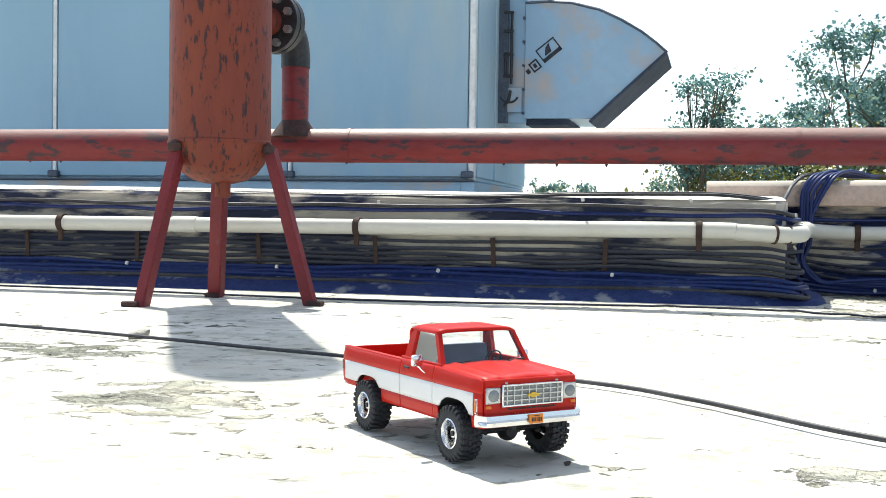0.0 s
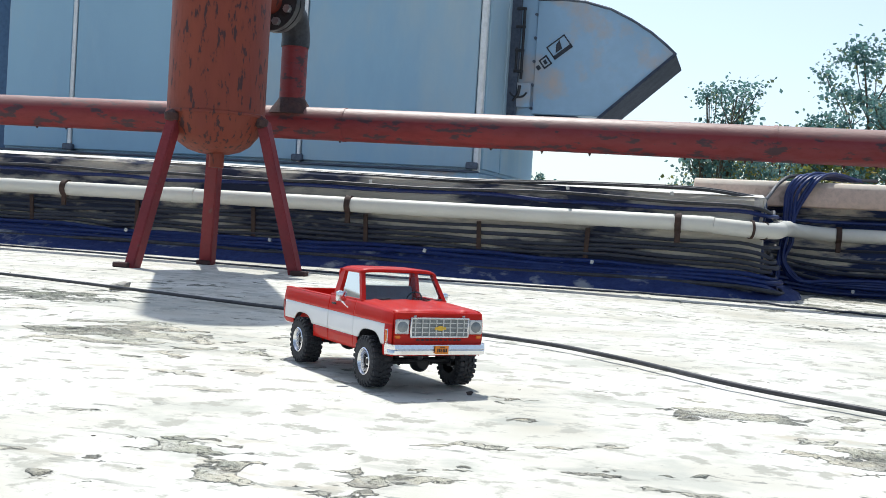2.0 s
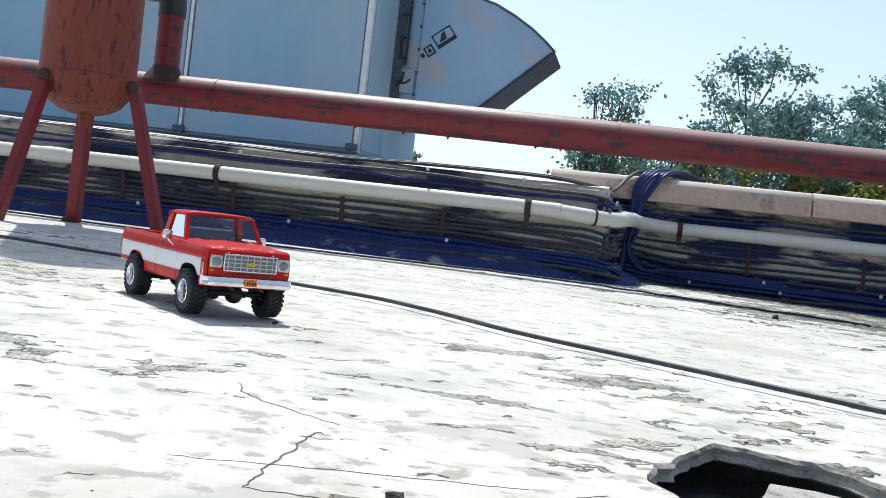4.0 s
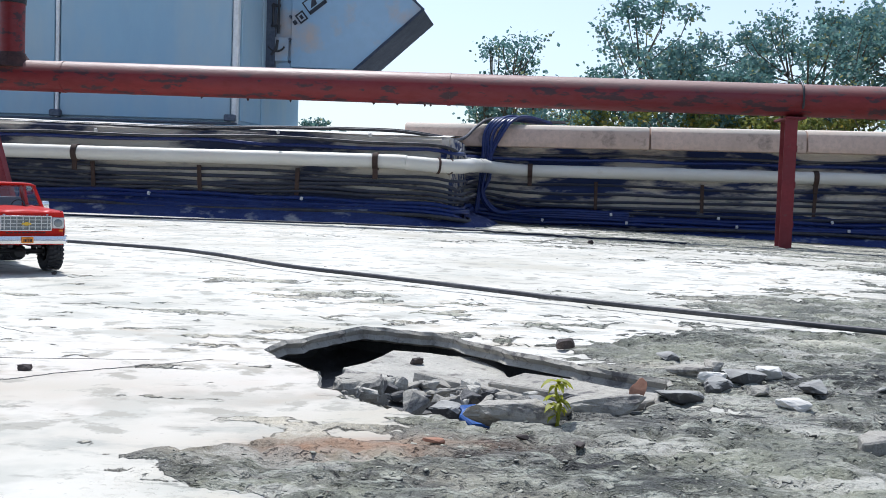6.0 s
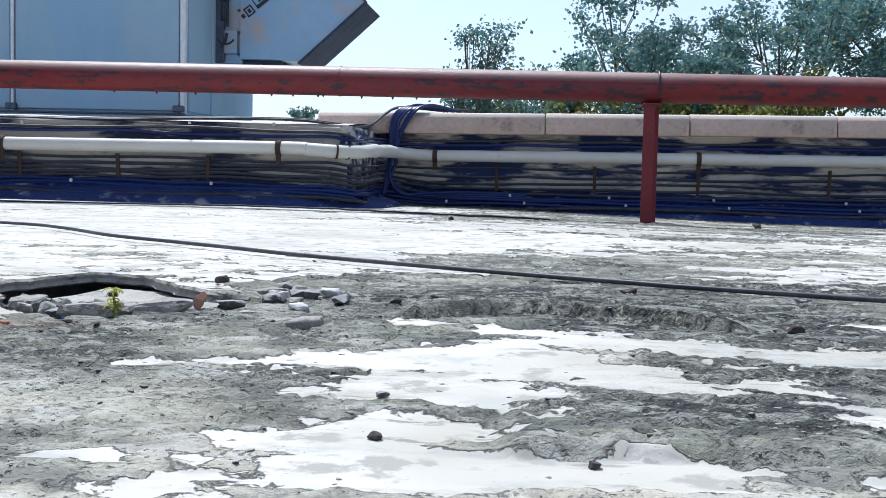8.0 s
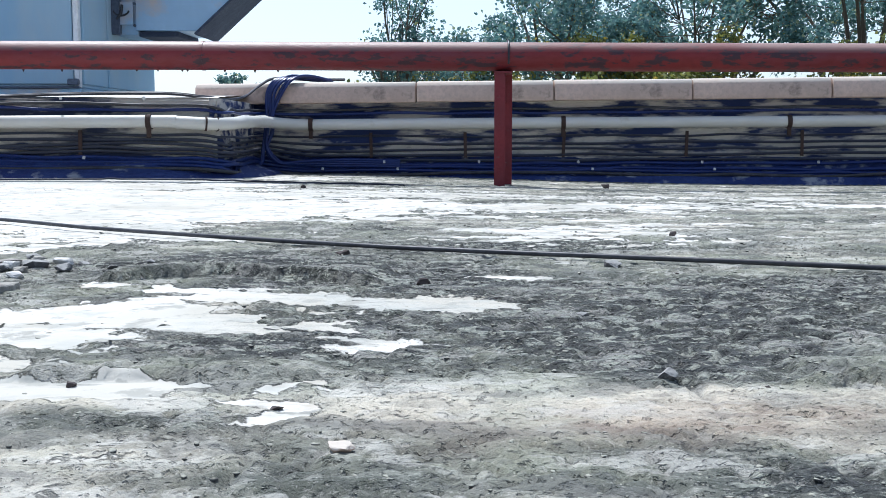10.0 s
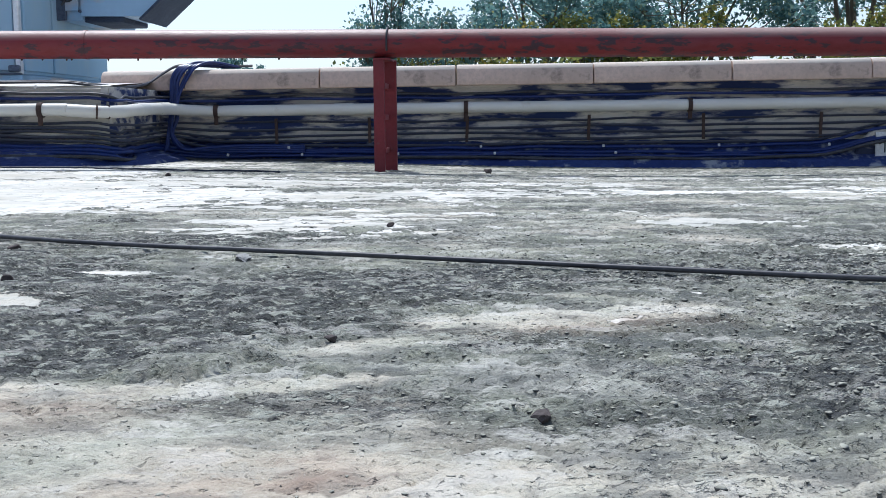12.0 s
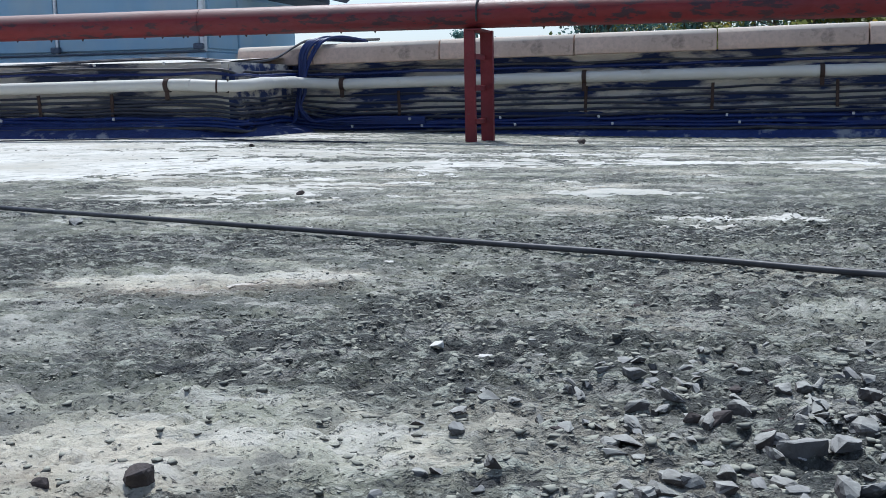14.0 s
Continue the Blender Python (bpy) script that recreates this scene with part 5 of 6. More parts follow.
# ---- the air-handling unit ----
def build_unit():
    u = thing("air_handling_unit", "large pale blue-grey panelled air-handling unit on a steel base", "air handler")
    YF, X0, X1, ZB, ZT = 7.2, -5.487, -1.555, 0.55, 3.1
    part("casing", box(((X0 + X1) / 2, YF + 1.02, (ZB + ZT) / 2), (X1 - X0 - 0.02, 2.0, ZT - ZB), 0.01), M["unit"], u, smooth=False)
    edges = [X0, -4.865, -2.93, -1.585]
    for a, b in zip(edges, edges[1:]):
        part("panel", box(((a + b) / 2, YF + 0.006, (ZB + ZT) / 2), (b - a - 0.045, 0.03, ZT - ZB - 0.06), 0.006), M["unit"], u, smooth=False)
    for y0, y1 in ((YF + 0.06, YF + 0.62), (YF + 0.66, YF + 1.98)):
        part("panel", box((X1 - 0.004, (y0 + y1) / 2, (ZB + ZT) / 2), (0.03, y1 - y0, ZT - ZB - 0.06), 0.006), M["unit"], u, smooth=False)
    for x, w in ((-4.865, 0.032), (-2.93, 0.027)):
        part("seam_strip", box((x, YF - 0.006, (ZB + ZT) / 2), (w, 0.02, ZT - ZB), 0.004), M["trim"], u, "pale aluminium seam strip")
    part("corner_post", box((X1 - 0.022, YF + 0.012, (ZB + ZT) / 2), (0.045, 0.06, ZT - ZB), 0.008), M["trim"], u, "pale aluminium corner post")
    part("base_rail", box(((X0 + X1) / 2, YF + 0.06, ZB - 0.045), (X1 - X0, 0.10, 0.09), 0.006), M["galv"], u)
    part("base_rail", box((X1 - 0.05, YF + 1.0, ZB - 0.045), (0.10, 2.0, 0.09), 0.006), M["galv"], u)
    part("drip_edge", box(((X0 + X1) / 2, YF - 0.01, ZB + 0.005), (X1 - X0, 0.05, 0.014), 0.003), M["dark_metal"], u, "dark drip edge")
    for x in (-5.2, -4.0, -2.65, -1.65):
        part("foot", box((x, YF + 0.04, 0.43), (0.13, 0.12, 0.09), 0.006), M["dark_metal"], u, "dark steel foot")
    for x in (-4.86, -2.93, -1.60):
        part("latch", box((x, YF - 0.03, ZB + 0.045), (0.085, 0.05, 0.05), 0.008), M["dark_metal"], u)
    Y0 = 8.0
    # end column with flange, rungs and handle
    part("end_column", box((-1.435, Y0 + 0.72, 1.9), (0.19, 1.44, 1.75), 0.006), M["galv"], u, smooth=False)
    part("corner_rail", box((-1.515, Y0 - 0.03, 1.9), (0.085, 0.05, 1.75), 0.004), M["dark_metal"], u)
    part("end_section", box((X0 - 0.30, YF + 0.9, (ZB + ZT) / 2), (0.56, 1.6, ZT - ZB), 0.01), M["blue_steel"], u, "dark blue steel end section", smooth=False)
    for z in np.arange(1.1, 2.05, 0.18):
        for x in (-1.50, -1.355):
            part("rivet", rod((x, Y0 - 0.04, z), (x, Y0 - 0.02, z), 0.012, seg=8), M["dark_metal"], u)
    part("damper_rod", tube([(-1.445, Y0 - 0.055, 1.32), (-1.445, Y0 - 0.055, 1.86)], 0.011, 8), M["iron"], u, "dark damper linkage")
    part("damper_rod", tube([(-1.49, Y0 - 0.055, 1.38), (-1.49, Y0 - 0.055, 1.56)], 0.010, 8), M["iron"], u, "dark damper linkage")
    for z in (1.38, 1.54, 1.72, 1.86):
        part("damper_arm", box((-1.468, Y0 - 0.055, z), (0.075, 0.02, 0.022), 0.003), M["iron"], u)
    part("quadrant_plate", box((-1.455, Y0 - 0.038, 1.2), (0.18, 0.012, 0.19), 0.003), M["galv"], u)
    part("quadrant_handle", tube([(-1.50, Y0 - 0.05, 1.15), (-1.46, Y0 - 0.055, 1.20), (-1.45, Y0 - 0.055, 1.27)], 0.012, 8), M["iron"], u)
    arc = [(-1.46 + 0.07 * math.cos(a), Y0 - 0.05, 1.24 + 0.06 * math.sin(a)) for a in (radians(200 + 14 * k) for k in range(11))]
    part("quadrant_arc", tube(arc, 0.008, 8), M["iron"], u)
    # curved outlet hood
    hood = [(-1.35, 1.06), (-0.82, 1.055), (-0.285, 1.535)]
    curve = [(-0.285, 1.535), (-0.365, 1.608), (-0.475, 1.695), (-0.63, 1.790), (-0.79, 1.868), (-1.00, 1.925), (-1.17, 1.940), (-1.35, 1.935)]
    outline = hood[:2] + curve
    part("hood", prism(outline, Y0 - 0.02, Y0 + 0.7, lambda a, b, c: Vector((a, c, b)), bevel=0.004), M["galv"], u, "curved galvanised outlet hood", smooth=False)
    for p_, q_ in zip(curve, curve[1:]):
        part("hood_seam", tube([(p_[0], Y0 - 0.024, p_[1]), (q_[0], Y0 - 0.024, q_[1])], 0.010, 6), M["dark_metal"], u)
    d = Vector((0.53, 0.475)).normalized()
    n = Vector((d.y, -d.x))
    a, b = Vector((-0.855, 1.035)), Vector((-0.295, 1.545))
    lip = [a, b, b + n * 0.022, a + n * 0.022]
    # lip and under_duct take the painted shade of the opening
    part("lip", prism([tuple(v) for v in lip], Y0 - 0.05, Y0 + 0.73, lambda x, z, y: Vector((x, y, z)), bevel=0.004), M["outlet"], u, "folded lip of the outlet with the opening's shade in its colour", smooth=False)
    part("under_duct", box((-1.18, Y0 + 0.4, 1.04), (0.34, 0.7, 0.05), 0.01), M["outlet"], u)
    # stencilled maker's marks as plain shapes
    c = Vector((-1.165, 1.575))
    rot = Matrix.Rotation(radians(38), 2)

    def on_hood(x, z, y):
        v = c + rot @ Vector((x, z))
        return Vector((v.x, Y0 - 0.024 - y, v.y))

    bm = bmesh.new()
    w, h, t = 0.085, 0.06, 0.010
    for x0, z0, x1, z1 in ((-w, h - t, w, h), (-w, -h, w, -h + 0.03), (-w, -h, -w + t, h), (w - t, -h, w, h)):
        prism([(x0, z0), (x1, z0), (x1, z1), (x0, z1)], 0.0, 0.003, on_hood, bm)
    prism([(-0.05, -0.02), (0.01, -0.02), (0.03, 0.045), (-0.01, 0.03)], 0.0, 0.003, on_hood, bm)
    part("stencil_mark", bm, M["ink"], u, "dark square stencilled mark", smooth=False)
    bm = bmesh.new()
    for x0, z0, x1, z1 in ((-0.19, 0.0, -0.115, 0.012), (-0.19, -0.07, -0.115, -0.058), (-0.19, -0.07, -0.178, 0.012), (-0.127, -0.07, -0.115, 0.012), (-0.165, -0.045, -0.14, -0.012), (-0.235, -0.05, -0.205, -0.015)):
        prism([(x0, z0), (x1, z0), (x1, z1), (x0, z1)], 0.0, 0.003, on_hood, bm)
    part("stencil_mark", bm, M["ink"], u, "small dark stencilled mark", smooth=False)
    return u


build_unit()


# ---- trees beyond the roof ----
def build_tree(x, y, base, top, spread, seed, leaves=9000, leaf=0.16, low=False, label="tall broad-leaved tree with a loose dark green crown", lopsided=0.0):
    rng = random.Random(seed)
    t = thing("tree", label, "tree", "trees beyond the roof", m=pose(x, y, base))
    H = top - base
    fork = H * 0.42
    bm = tube(smooth_path([(0, 0, 0), (0.15, 0.1, fork * 0.5), (0, 0, fork), (0.1, 0.1, H * 0.62)], 5), lambda s: (0.26 - 0.15 * s) * min(1.0, 0.35 * spread), 12)
    part("trunk", bm, M["bark"], t)
    tips = []
    limbs = bmesh.new()
    for k in range(16):
        a = 2 * math.pi * k / 16 + rng.uniform(-0.3, 0.3)
        h0 = fork + rng.uniform(0, 0.2) * H
        reach = spread * rng.uniform(0.35, 1.0)
        rise = rng.uniform(0.10, 0.95)
        end = Vector((reach * math.cos(a) + lopsided * reach, reach * math.sin(a), H * (0.70 + 0.29 * rise * (1 - 0.3 * (reach / spread) ** 2))))
        midp = Vector((0.45 * end.x, 0.45 * end.y, h0 + 0.6 * (end.z - h0)))
        tube(smooth_path([(0, 0, h0), tuple(midp), tuple(end)], 5), lambda s: (0.09 - 0.075 * s) * min(1.0, 0.28 * spread), 6, limbs)
        tips.append((end, rng.uniform(0.55, 1.0)))
        for j in range(5):
            e2 = end + Vector((rng.gauss(0, 0.24), rng.gauss(0, 0.24), rng.uniform(-0.30, 0.18))) * spread
            e2.z = min(e2.z, H)
            tube([tuple(midp.lerp(end, 0.5)), tuple(midp.lerp(e2, 0.8)), tuple(e2)], 0.016, 4, limbs)
            tips.append((e2, rng.uniform(0.3, 0.75)))
    part("branchwork", limbs, M["bark"], t)
    verts, faces = [], []
    weights = [w for _, w in tips]
    for k in range(leaves):
        c, w = rng.choices(tips, weights)[0]
        s = min(0.46, max(0.17, spread * 0.10 * w))
        p = c + Vector((rng.gauss(0, s), rng.gauss(0, s), rng.gauss(0, s * 0.8)))
        d = Vector((rng.gauss(0, 1), rng.gauss(0, 1), rng.gauss(-0.3, 0.7))).normalized()
        side = d.cross(Vector((rng.gauss(0, 1), rng.gauss(0, 1), rng.gauss(0, 1)))).normalized()
        l = leaf * rng.uniform(0.6, 1.25)
        wd = l * 0.36
        i = len(verts)
        verts += [p, p + d * l * 0.4 + side * wd, p + d * l, p + d * l * 0.4 - side * wd]
        faces.append((i, i + 1, i + 2, i + 3))
    me = bpy.data.meshes.new("crown")
    me.from_pydata([tuple(v) for v in verts], [], faces)
    me.materials.append(M["leaf_low" if low else "leaf"])
    crown = new("crown", me)
    crown.parent = t
    tagged(crown, kind="stuff")


build_tree(-0.42, 26, -9, 5.0, 0.8, 1, 3600, 0.105, label="slender tree with a thin dark green crown")
build_tree(0.85, 27, -9, 3.0, 1.0, 12, 2600, 0.105, label="slender tree with a thin dark green crown")
build_tree(3.7, 30, -9, 5.9, 3.3, 2, 16000, 0.125)
build_tree(7.8, 30, -9, 6.7, 3.2, 3, 16000, 0.125)
build_tree(12.4, 30, -9, 7.6, 3.8, 4, 16000, 0.125)
build_tree(17.3, 31, -9, 6.6, 4.0, 5, 14000, 0.13)
build_tree(-0.2, 28, -9, 2.35, 1.6, 13, 3500, 0.13, True, label="lower tree with yellowing leaves")
build_tree(1.6, 28, -9, 2.7, 2.2, 6, 9000, 0.13, True, label="lower tree with yellowing leaves")
build_tree(5.2, 27, -9, 2.9, 2.6, 7, 13000, 0.13, True, label="lower tree with yellowing leaves")
build_tree(9.6, 27, -9, 3.0, 2.6, 8, 13000, 0.13, True, label="lower tree with yellowing leaves")
build_tree(14.0, 27, -9, 3.2, 2.6, 9, 13000, 0.13, True, label="lower tree with yellowing leaves")
build_tree(-17.5, 92, -9, 5.6, 3.2, 10, 5000, 0.30, label="distant small tree with a grey-green crown")
build_tree(-12.5, 96, -9, 4.6, 3.0, 11, 3500, 0.30, label="distant small tree with a grey-green crown")


# ---- the toy pickup ----
WB, WR = 0.205, 0.0303            # wheelbase and wheel radius


def half_width(z, x=0.1):
    """Half the body's width at a height: fullest at the stripe, drawn in above and below."""
    w = 0.0590 - 0.0030 * max(0.0, (z - 0.072) / 0.022) ** 2 - 0.0022 * max(0.0, (0.058 - z) / 0.02)
    if x > 0.235:
        w -= 0.0045 * ((x - 0.235) / 0.024) ** 2
    if x < -0.055:
        w -= 0.0015 * ((-0.055 - x) / 0.018) ** 2
    return w


def sill(x):
    """The body's lower edge along its length, with the two wheel openings."""
    z = 0.0375
    if x < -0.03:
        z = 0.0465 + 0.004 * max(0, (-0.06 - x) / 0.0125)
    if x > 0.232:
        z = 0.0405
    for c, top, half in ((0.0, 0.0640, 0.0345), (WB, 0.0655, 0.0345)):
        d = abs(x - c)
        if d < half:
            z = max(z, 0.040 + (top - 0.040) * (1 - (d / half) ** 3.2) ** 0.55)
    return z


def body_strip(x0, x1, zlo, zhi, side, dx=0.0016, rows=4, top=None):
    """A curved strip of body side between two heights, cut by the wheel openings."""
    n = max(2, round((x1 - x0) / dx))
    bm = bmesh.new()
    prev = None
    for i in range(n + 1):
        x = x0 + (x1 - x0) * i / n
        hi = zhi if top is None else top(x)
        lo = max(zlo, sill(x))
        if lo >= hi - 0.0004:
            prev = None
            continue
        col = [bm.verts.new((x, side * half_width(lo + (hi - lo) * k / rows, x), lo + (hi - lo) * k / rows)) for k in range(rows + 1)]
        if prev:
            for k in range(rows):
                bm.faces.new((prev[k], col[k], col[k + 1], prev[k + 1]))
        prev = col
    return bm


def build_truck():
    t = thing("toy_pickup", "red and white radio-controlled toy pickup truck with big black tyres", "toy truck")
    ZL, ZH = 0.0530, 0.0765

    def p(name, bm, mat, parent=t, label="", smooth=True):
        return part(name, bm, M[mat], parent, label, smooth)

    # body sides: red above, white stripe, red below, in bed, door and fender lengths
    def hood_edge(x):
        return 0.0952 - 0.0035 * max(0, (x - 0.165) / 0.09) - 0.004 * max(0, (x - 0.247) / 0.010) ** 2

    for s in (-1, 1):
        for a, b, name, upper in ((-0.0725, 0.0825, "bed_side", lambda x: 0.0930), (0.0838, 0.1590, "door", lambda x: 0.0950), (0.1598, 0.2565, "front_fender", hood_edge)):
            up = p(name, body_strip(a, b, ZH, 0.1, s, rows=6, top=upper), "paint")
            solid(up, 0.0014, 0)
            solid(p("stripe", body_strip(max(a, -0.0645), min(b, 0.2435), ZL, ZH, s, rows=5), "stripe", up, "white painted stripe"), 0.0014, 0)
            cuts = [a, -0.0345, 0.0345, b] if a < 0 else ([a, b] if b < 0.2 else [a, WB - 0.0345, WB + 0.0345, b])
            for c0, c1 in zip(cuts[::2], cuts[1::2]):
                solid(p("lower_panel", body_strip(c0, c1, 0.03, ZL, s, rows=3), "paint", up), 0.0014, 0)
            if a < 0:
                solid(p("stripe_end", body_strip(-0.0725, -0.0645, ZL, ZH, s), "paint", up), 0.0014, 0)
            if b > 0.25:
                solid(p("stripe_end", body_strip(0.2435, 0.2565, ZL, ZH, s), "paint", up), 0.0014, 0)
        # dark wheel wells
        for c in (0.0, WB):
            arch = [(c + 0.0365 * math.cos(a), 0.040 + 0.0275 * math.sin(a)) for a in (math.pi * k / 14 for k in range(15))]
            rows = [[(x, s * yy, z) for x, z in arch] for yy in (0.0575, 0.045, 0.024)]
            p("wheel_well", sheet(rows), "black")
        # side lamps, handle, mirror
        p("tail_lamp", box((-0.0690, s * 0.0572, 0.0700), (0.0078, 0.0045, 0.0125), 0.0008), "tail", label="dark red wraparound tail lamp")
        p("side_marker", box((0.2485, s * 0.0590 - s * 0.0006, 0.0630), (0.0034, 0.0026, 0.0130), 0.0006), "amber", label="amber side marker lamp")
        p("marker_bezel", box((0.2485, s * 0.0582 - s * 0.0006, 0.0630), (0.0052, 0.0026, 0.0160), 0.0006), "chrome")
        p("door_handle", box((0.0985, s * 0.0583, 0.0862), (0.0115, 0.0034, 0.0026), 0.0008), "black", label="black door handle")
        mir = p("mirror", box((0.1370, s * 0.0665, 0.0985), (0.0060, 0.0130, 0.0130), 0.0026, seg=2), "chrome", label="chrome door mirror")
        bm = tube([(0.1372, s * 0.0655, 0.0935), (0.1390, s * 0.0620, 0.0885), (0.1400, s * 0.0585, 0.0850)], 0.0011, 6)
        tube([(0.1352, s * 0.0665, 0.0935), (0.1395, s * 0.0610, 0.0870), (0.1410, s * 0.0585, 0.0850)], 0.0009, 6, bm)
        p("mirror_arm", bm, "chrome", mir)
        # cab pillars and side glass
        base_y, top_y = 0.0548, 0.0480
        for (xa, xb, za), (xc, xd, zc), name in (((0.0845, 0.0990, 0.0945), (0.0900, 0.1020, 0.1290), "rear_pillar"), ((0.1640, 0.1705, 0.0945), (0.1425, 0.1490, 0.1290), "windscreen_pillar")):
            bm = bmesh.new()
            lo = [bm.verts.new(v) for v in ((xa, s * base_y, za), (xb, s * base_y, za), (xb, s * (base_y - 0.005), za), (xa, s * (base_y - 0.005), za))]
            hi = [bm.verts.new(v) for v in ((xc, s * top_y, zc), (xd, s * top_y, zc), (xd, s * (top_y - 0.005), zc), (xc, s * (top_y - 0.005), zc))]
            for k in range(4):
                bm.faces.new((lo[k], lo[(k + 1) % 4], hi[(k + 1) % 4], hi[k]))
            bm.faces.new(lo), bm.faces.new(hi[::-1])
            p(name, bm, "paint", smooth=False)
        bm = box((0.1235, s * (base_y - 0.002), 0.0957), (0.092, 0.0045, 0.0034), 0.0007)
        p("window_sill", bm, "paint")
        bm = sheet([[(0.0985, s * (base_y - 0.0028), 0.0955), (0.1655, s * (base_y - 0.0028), 0.0955)], [(0.1015, s * (top_y - 0.0020), 0.1285), (0.1440, s * (top_y - 0.0020), 0.1285)]])
        g = p("side_window", bm, "glass", label="clear side window")
        g.visible_shadow = False
    # roof skin, rounded
    rows = []
    for i in range(13):
        u = i / 12
        x = 0.0870 + (0.1500 - 0.0870) * u
        edge = min(u, 1 - u)
        row = []
        for k in range(17):
            v = -1 + k / 8
            drop = 0.0034 * abs(v) ** 10 + 0.0022 * (1 - min(1, edge / 0.07)) ** 2 + 0.0006 * v * v
            row.append((x, 0.0488 * v, 0.1345 - drop))
        rows.append(row)
    solid(p("roof", sheet(rows), "paint", label="glossy red cab roof"), 0.0028, -1)
    # rear cab wall with its window
    bm = box((0.0855, 0, 0.0800), (0.003, 0.109, 0.034), 0.0006)
    p("cab_back", bm, "paint")
    for zc, w in ((0.0972, 0.0040), (0.1285, 0.0040)):
        p("window_rail", box((0.0855 + (zc - 0.0945) * 0.14, 0, zc), (0.003, 0.100, w), 0.0006), "paint")
    for s in (-1, 1):
        p("window_rail", box((0.0880, s * 0.0468, 0.112), (0.003, 0.006, 0.032), 0.0006), "paint")
    for y0, y1, x0, x1, name in ((-0.044, 0.044, 0.0862, 0.0900, "rear_window"),):
        g = p(name, sheet([[(x0, y0, 0.1005), (x0, y1, 0.1005)], [(x1, y0, 0.1265), (x1, y1, 0.1265)]]), "glass")
        g.visible_shadow = False
    g = p("windscreen", sheet([[(0.1695, -0.0500 + 0.02 * k, 0.0950) for k in range(6)], [(0.1488, -0.0440 + 0.0176 * k, 0.1295) for k in range(6)]]), "glass", label="clear raked windscreen")
    g.visible_shadow = False
    for s in (-1, 1):
        p("wiper", tube([(0.1700, s * 0.034 - 0.012, 0.0958), (0.1680, s * 0.034, 0.0978), (0.1672, s * 0.034 + 0.016, 0.0990)], 0.0007, 5), "black", label="black wiper")
    # bonnet with its two ridges
    rows = []
    for i in range(25):
        u = i / 24
        x = 0.1645 + (0.2590 - 0.1645) * u
        row = []
        for k in range(41):
            v = -1 + k / 20
            y = v * (half_width(0.094, x) - 0.0004)
            z = 0.0978 - 0.0042 * u - 0.0010 * v * v - 0.0030 * max(0, (abs(v) - 0.90) / 0.10) ** 2
            z += 0.0013 * math.exp(-((abs(v) - 0.66) / 0.06) ** 2) * (1 - u * 0.2) - 0.0009 * math.exp(-((abs(v) - 0.50) / 0.07) ** 2) + 0.0007 * math.exp(-(v / 0.16) ** 2)
            z -= 0.0060 * max(0, (u - 0.90) / 0.10) ** 2
            row.append((x, y, z))
        rows.append(row)
    solid(p("bonnet", sheet(rows), "paint", label="glossy red ridged bonnet"), 0.0016, -1)
    p("cowl", box((0.1655, 0, 0.0945), (0.008, 0.105, 0.003), 0.0008), "black")
    # nose
    nose = p("front_panel", box((0.2560, 0, 0.0660), (0.0050, 0.1080, 0.0500), 0.0012), "paint")
    gr = p("grille", box((0.2588, 0, 0.0738), (0.0016, 0.0690, 0.0195), 0.0004), "lamp", nose, "silver grille of small square cells")
    bm = bmesh.new()
    for z in (0.0632, 0.0844):
        box((0.2602, 0, z), (0.0034, 0.0720, 0.0022), 0.0005, bm)
    for y in (-0.0352, 0.0352):
        box((0.2602, y, 0.0738), (0.0034, 0.0022, 0.0222), 0.0005, bm)
    p("grille_frame", bm, "chrome", gr)
    for z in (0.0685, 0.0738, 0.0791):
        p("grille_bar", box((0.2600, 0, z), (0.0026, 0.0690, 0.0011), 0), "silver", gr, smooth=False)
    for k in range(8):
        p("grille_bar", box((0.2599, -0.0301 + 0.0086 * k, 0.0738), (0.0024, 0.0011, 0.0195), 0), "silver", gr, smooth=False)
    bow = [(-0.0068, -0.0012), (-0.0026, -0.0012), (-0.0026, -0.0024), (0.0026, -0.0024), (0.0026, -0.0012), (0.0068, -0.0012), (0.0060, 0.0014), (0.0022, 0.0014), (0.0022, 0.0025), (-0.0026, 0.0025), (-0.0026, 0.0014), (-0.0062, 0.0014)]
    p("emblem", prism(bow, 0.2610, 0.2626, lambda a, b, c: Vector((c, -a, 0.0732 + b * 1.1))), "gold", gr, "small gold emblem", smooth=False)
    for s in (-1, 1):
        bz = p("headlamp_bezel", box((0.2590, s * 0.0453, 0.0745), (0.0034, 0.0165, 0.0170), 0.0010), "silver", nose)
        p("headlamp", lathe([(0, 0.0022), (0.0035, 0.0018), (0.0062, 0.0004), (0.0068, -0.0012)], Matrix.Translation((0.2606, s * 0.0453, 0.0745)) @ Matrix.Rotation(radians(90), 4, "Y"), 24), "lamp", bz, "round clear headlamp")
        p("turn_signal", box((0.2588, s * 0.0500, 0.0628), (0.0026, 0.0060, 0.0034), 0.0006), "amber", nose, "amber turn signal")
        p("hood_pin", box((0.2585, s * 0.0300, 0.0868), (0.0024, 0.0034, 0.0018), 0.0005), "silver", nose)
    for k in range(10):
        p("air_slot", box((0.2588, -0.0255 + 0.0057 * k, 0.0595), (0.0008, 0.0042, 0.0018)), "black", nose, smooth=False)
    # bumper with a bent section and ends that wrap round
    sec = [(0.0, 0.0420), (0.0052, 0.0430), (0.0062, 0.0475), (0.0050, 0.0487), (0.0062, 0.0499), (0.0052, 0.0545), (0.0, 0.0555), (-0.0012, 0.0520), (-0.0012, 0.0450)]
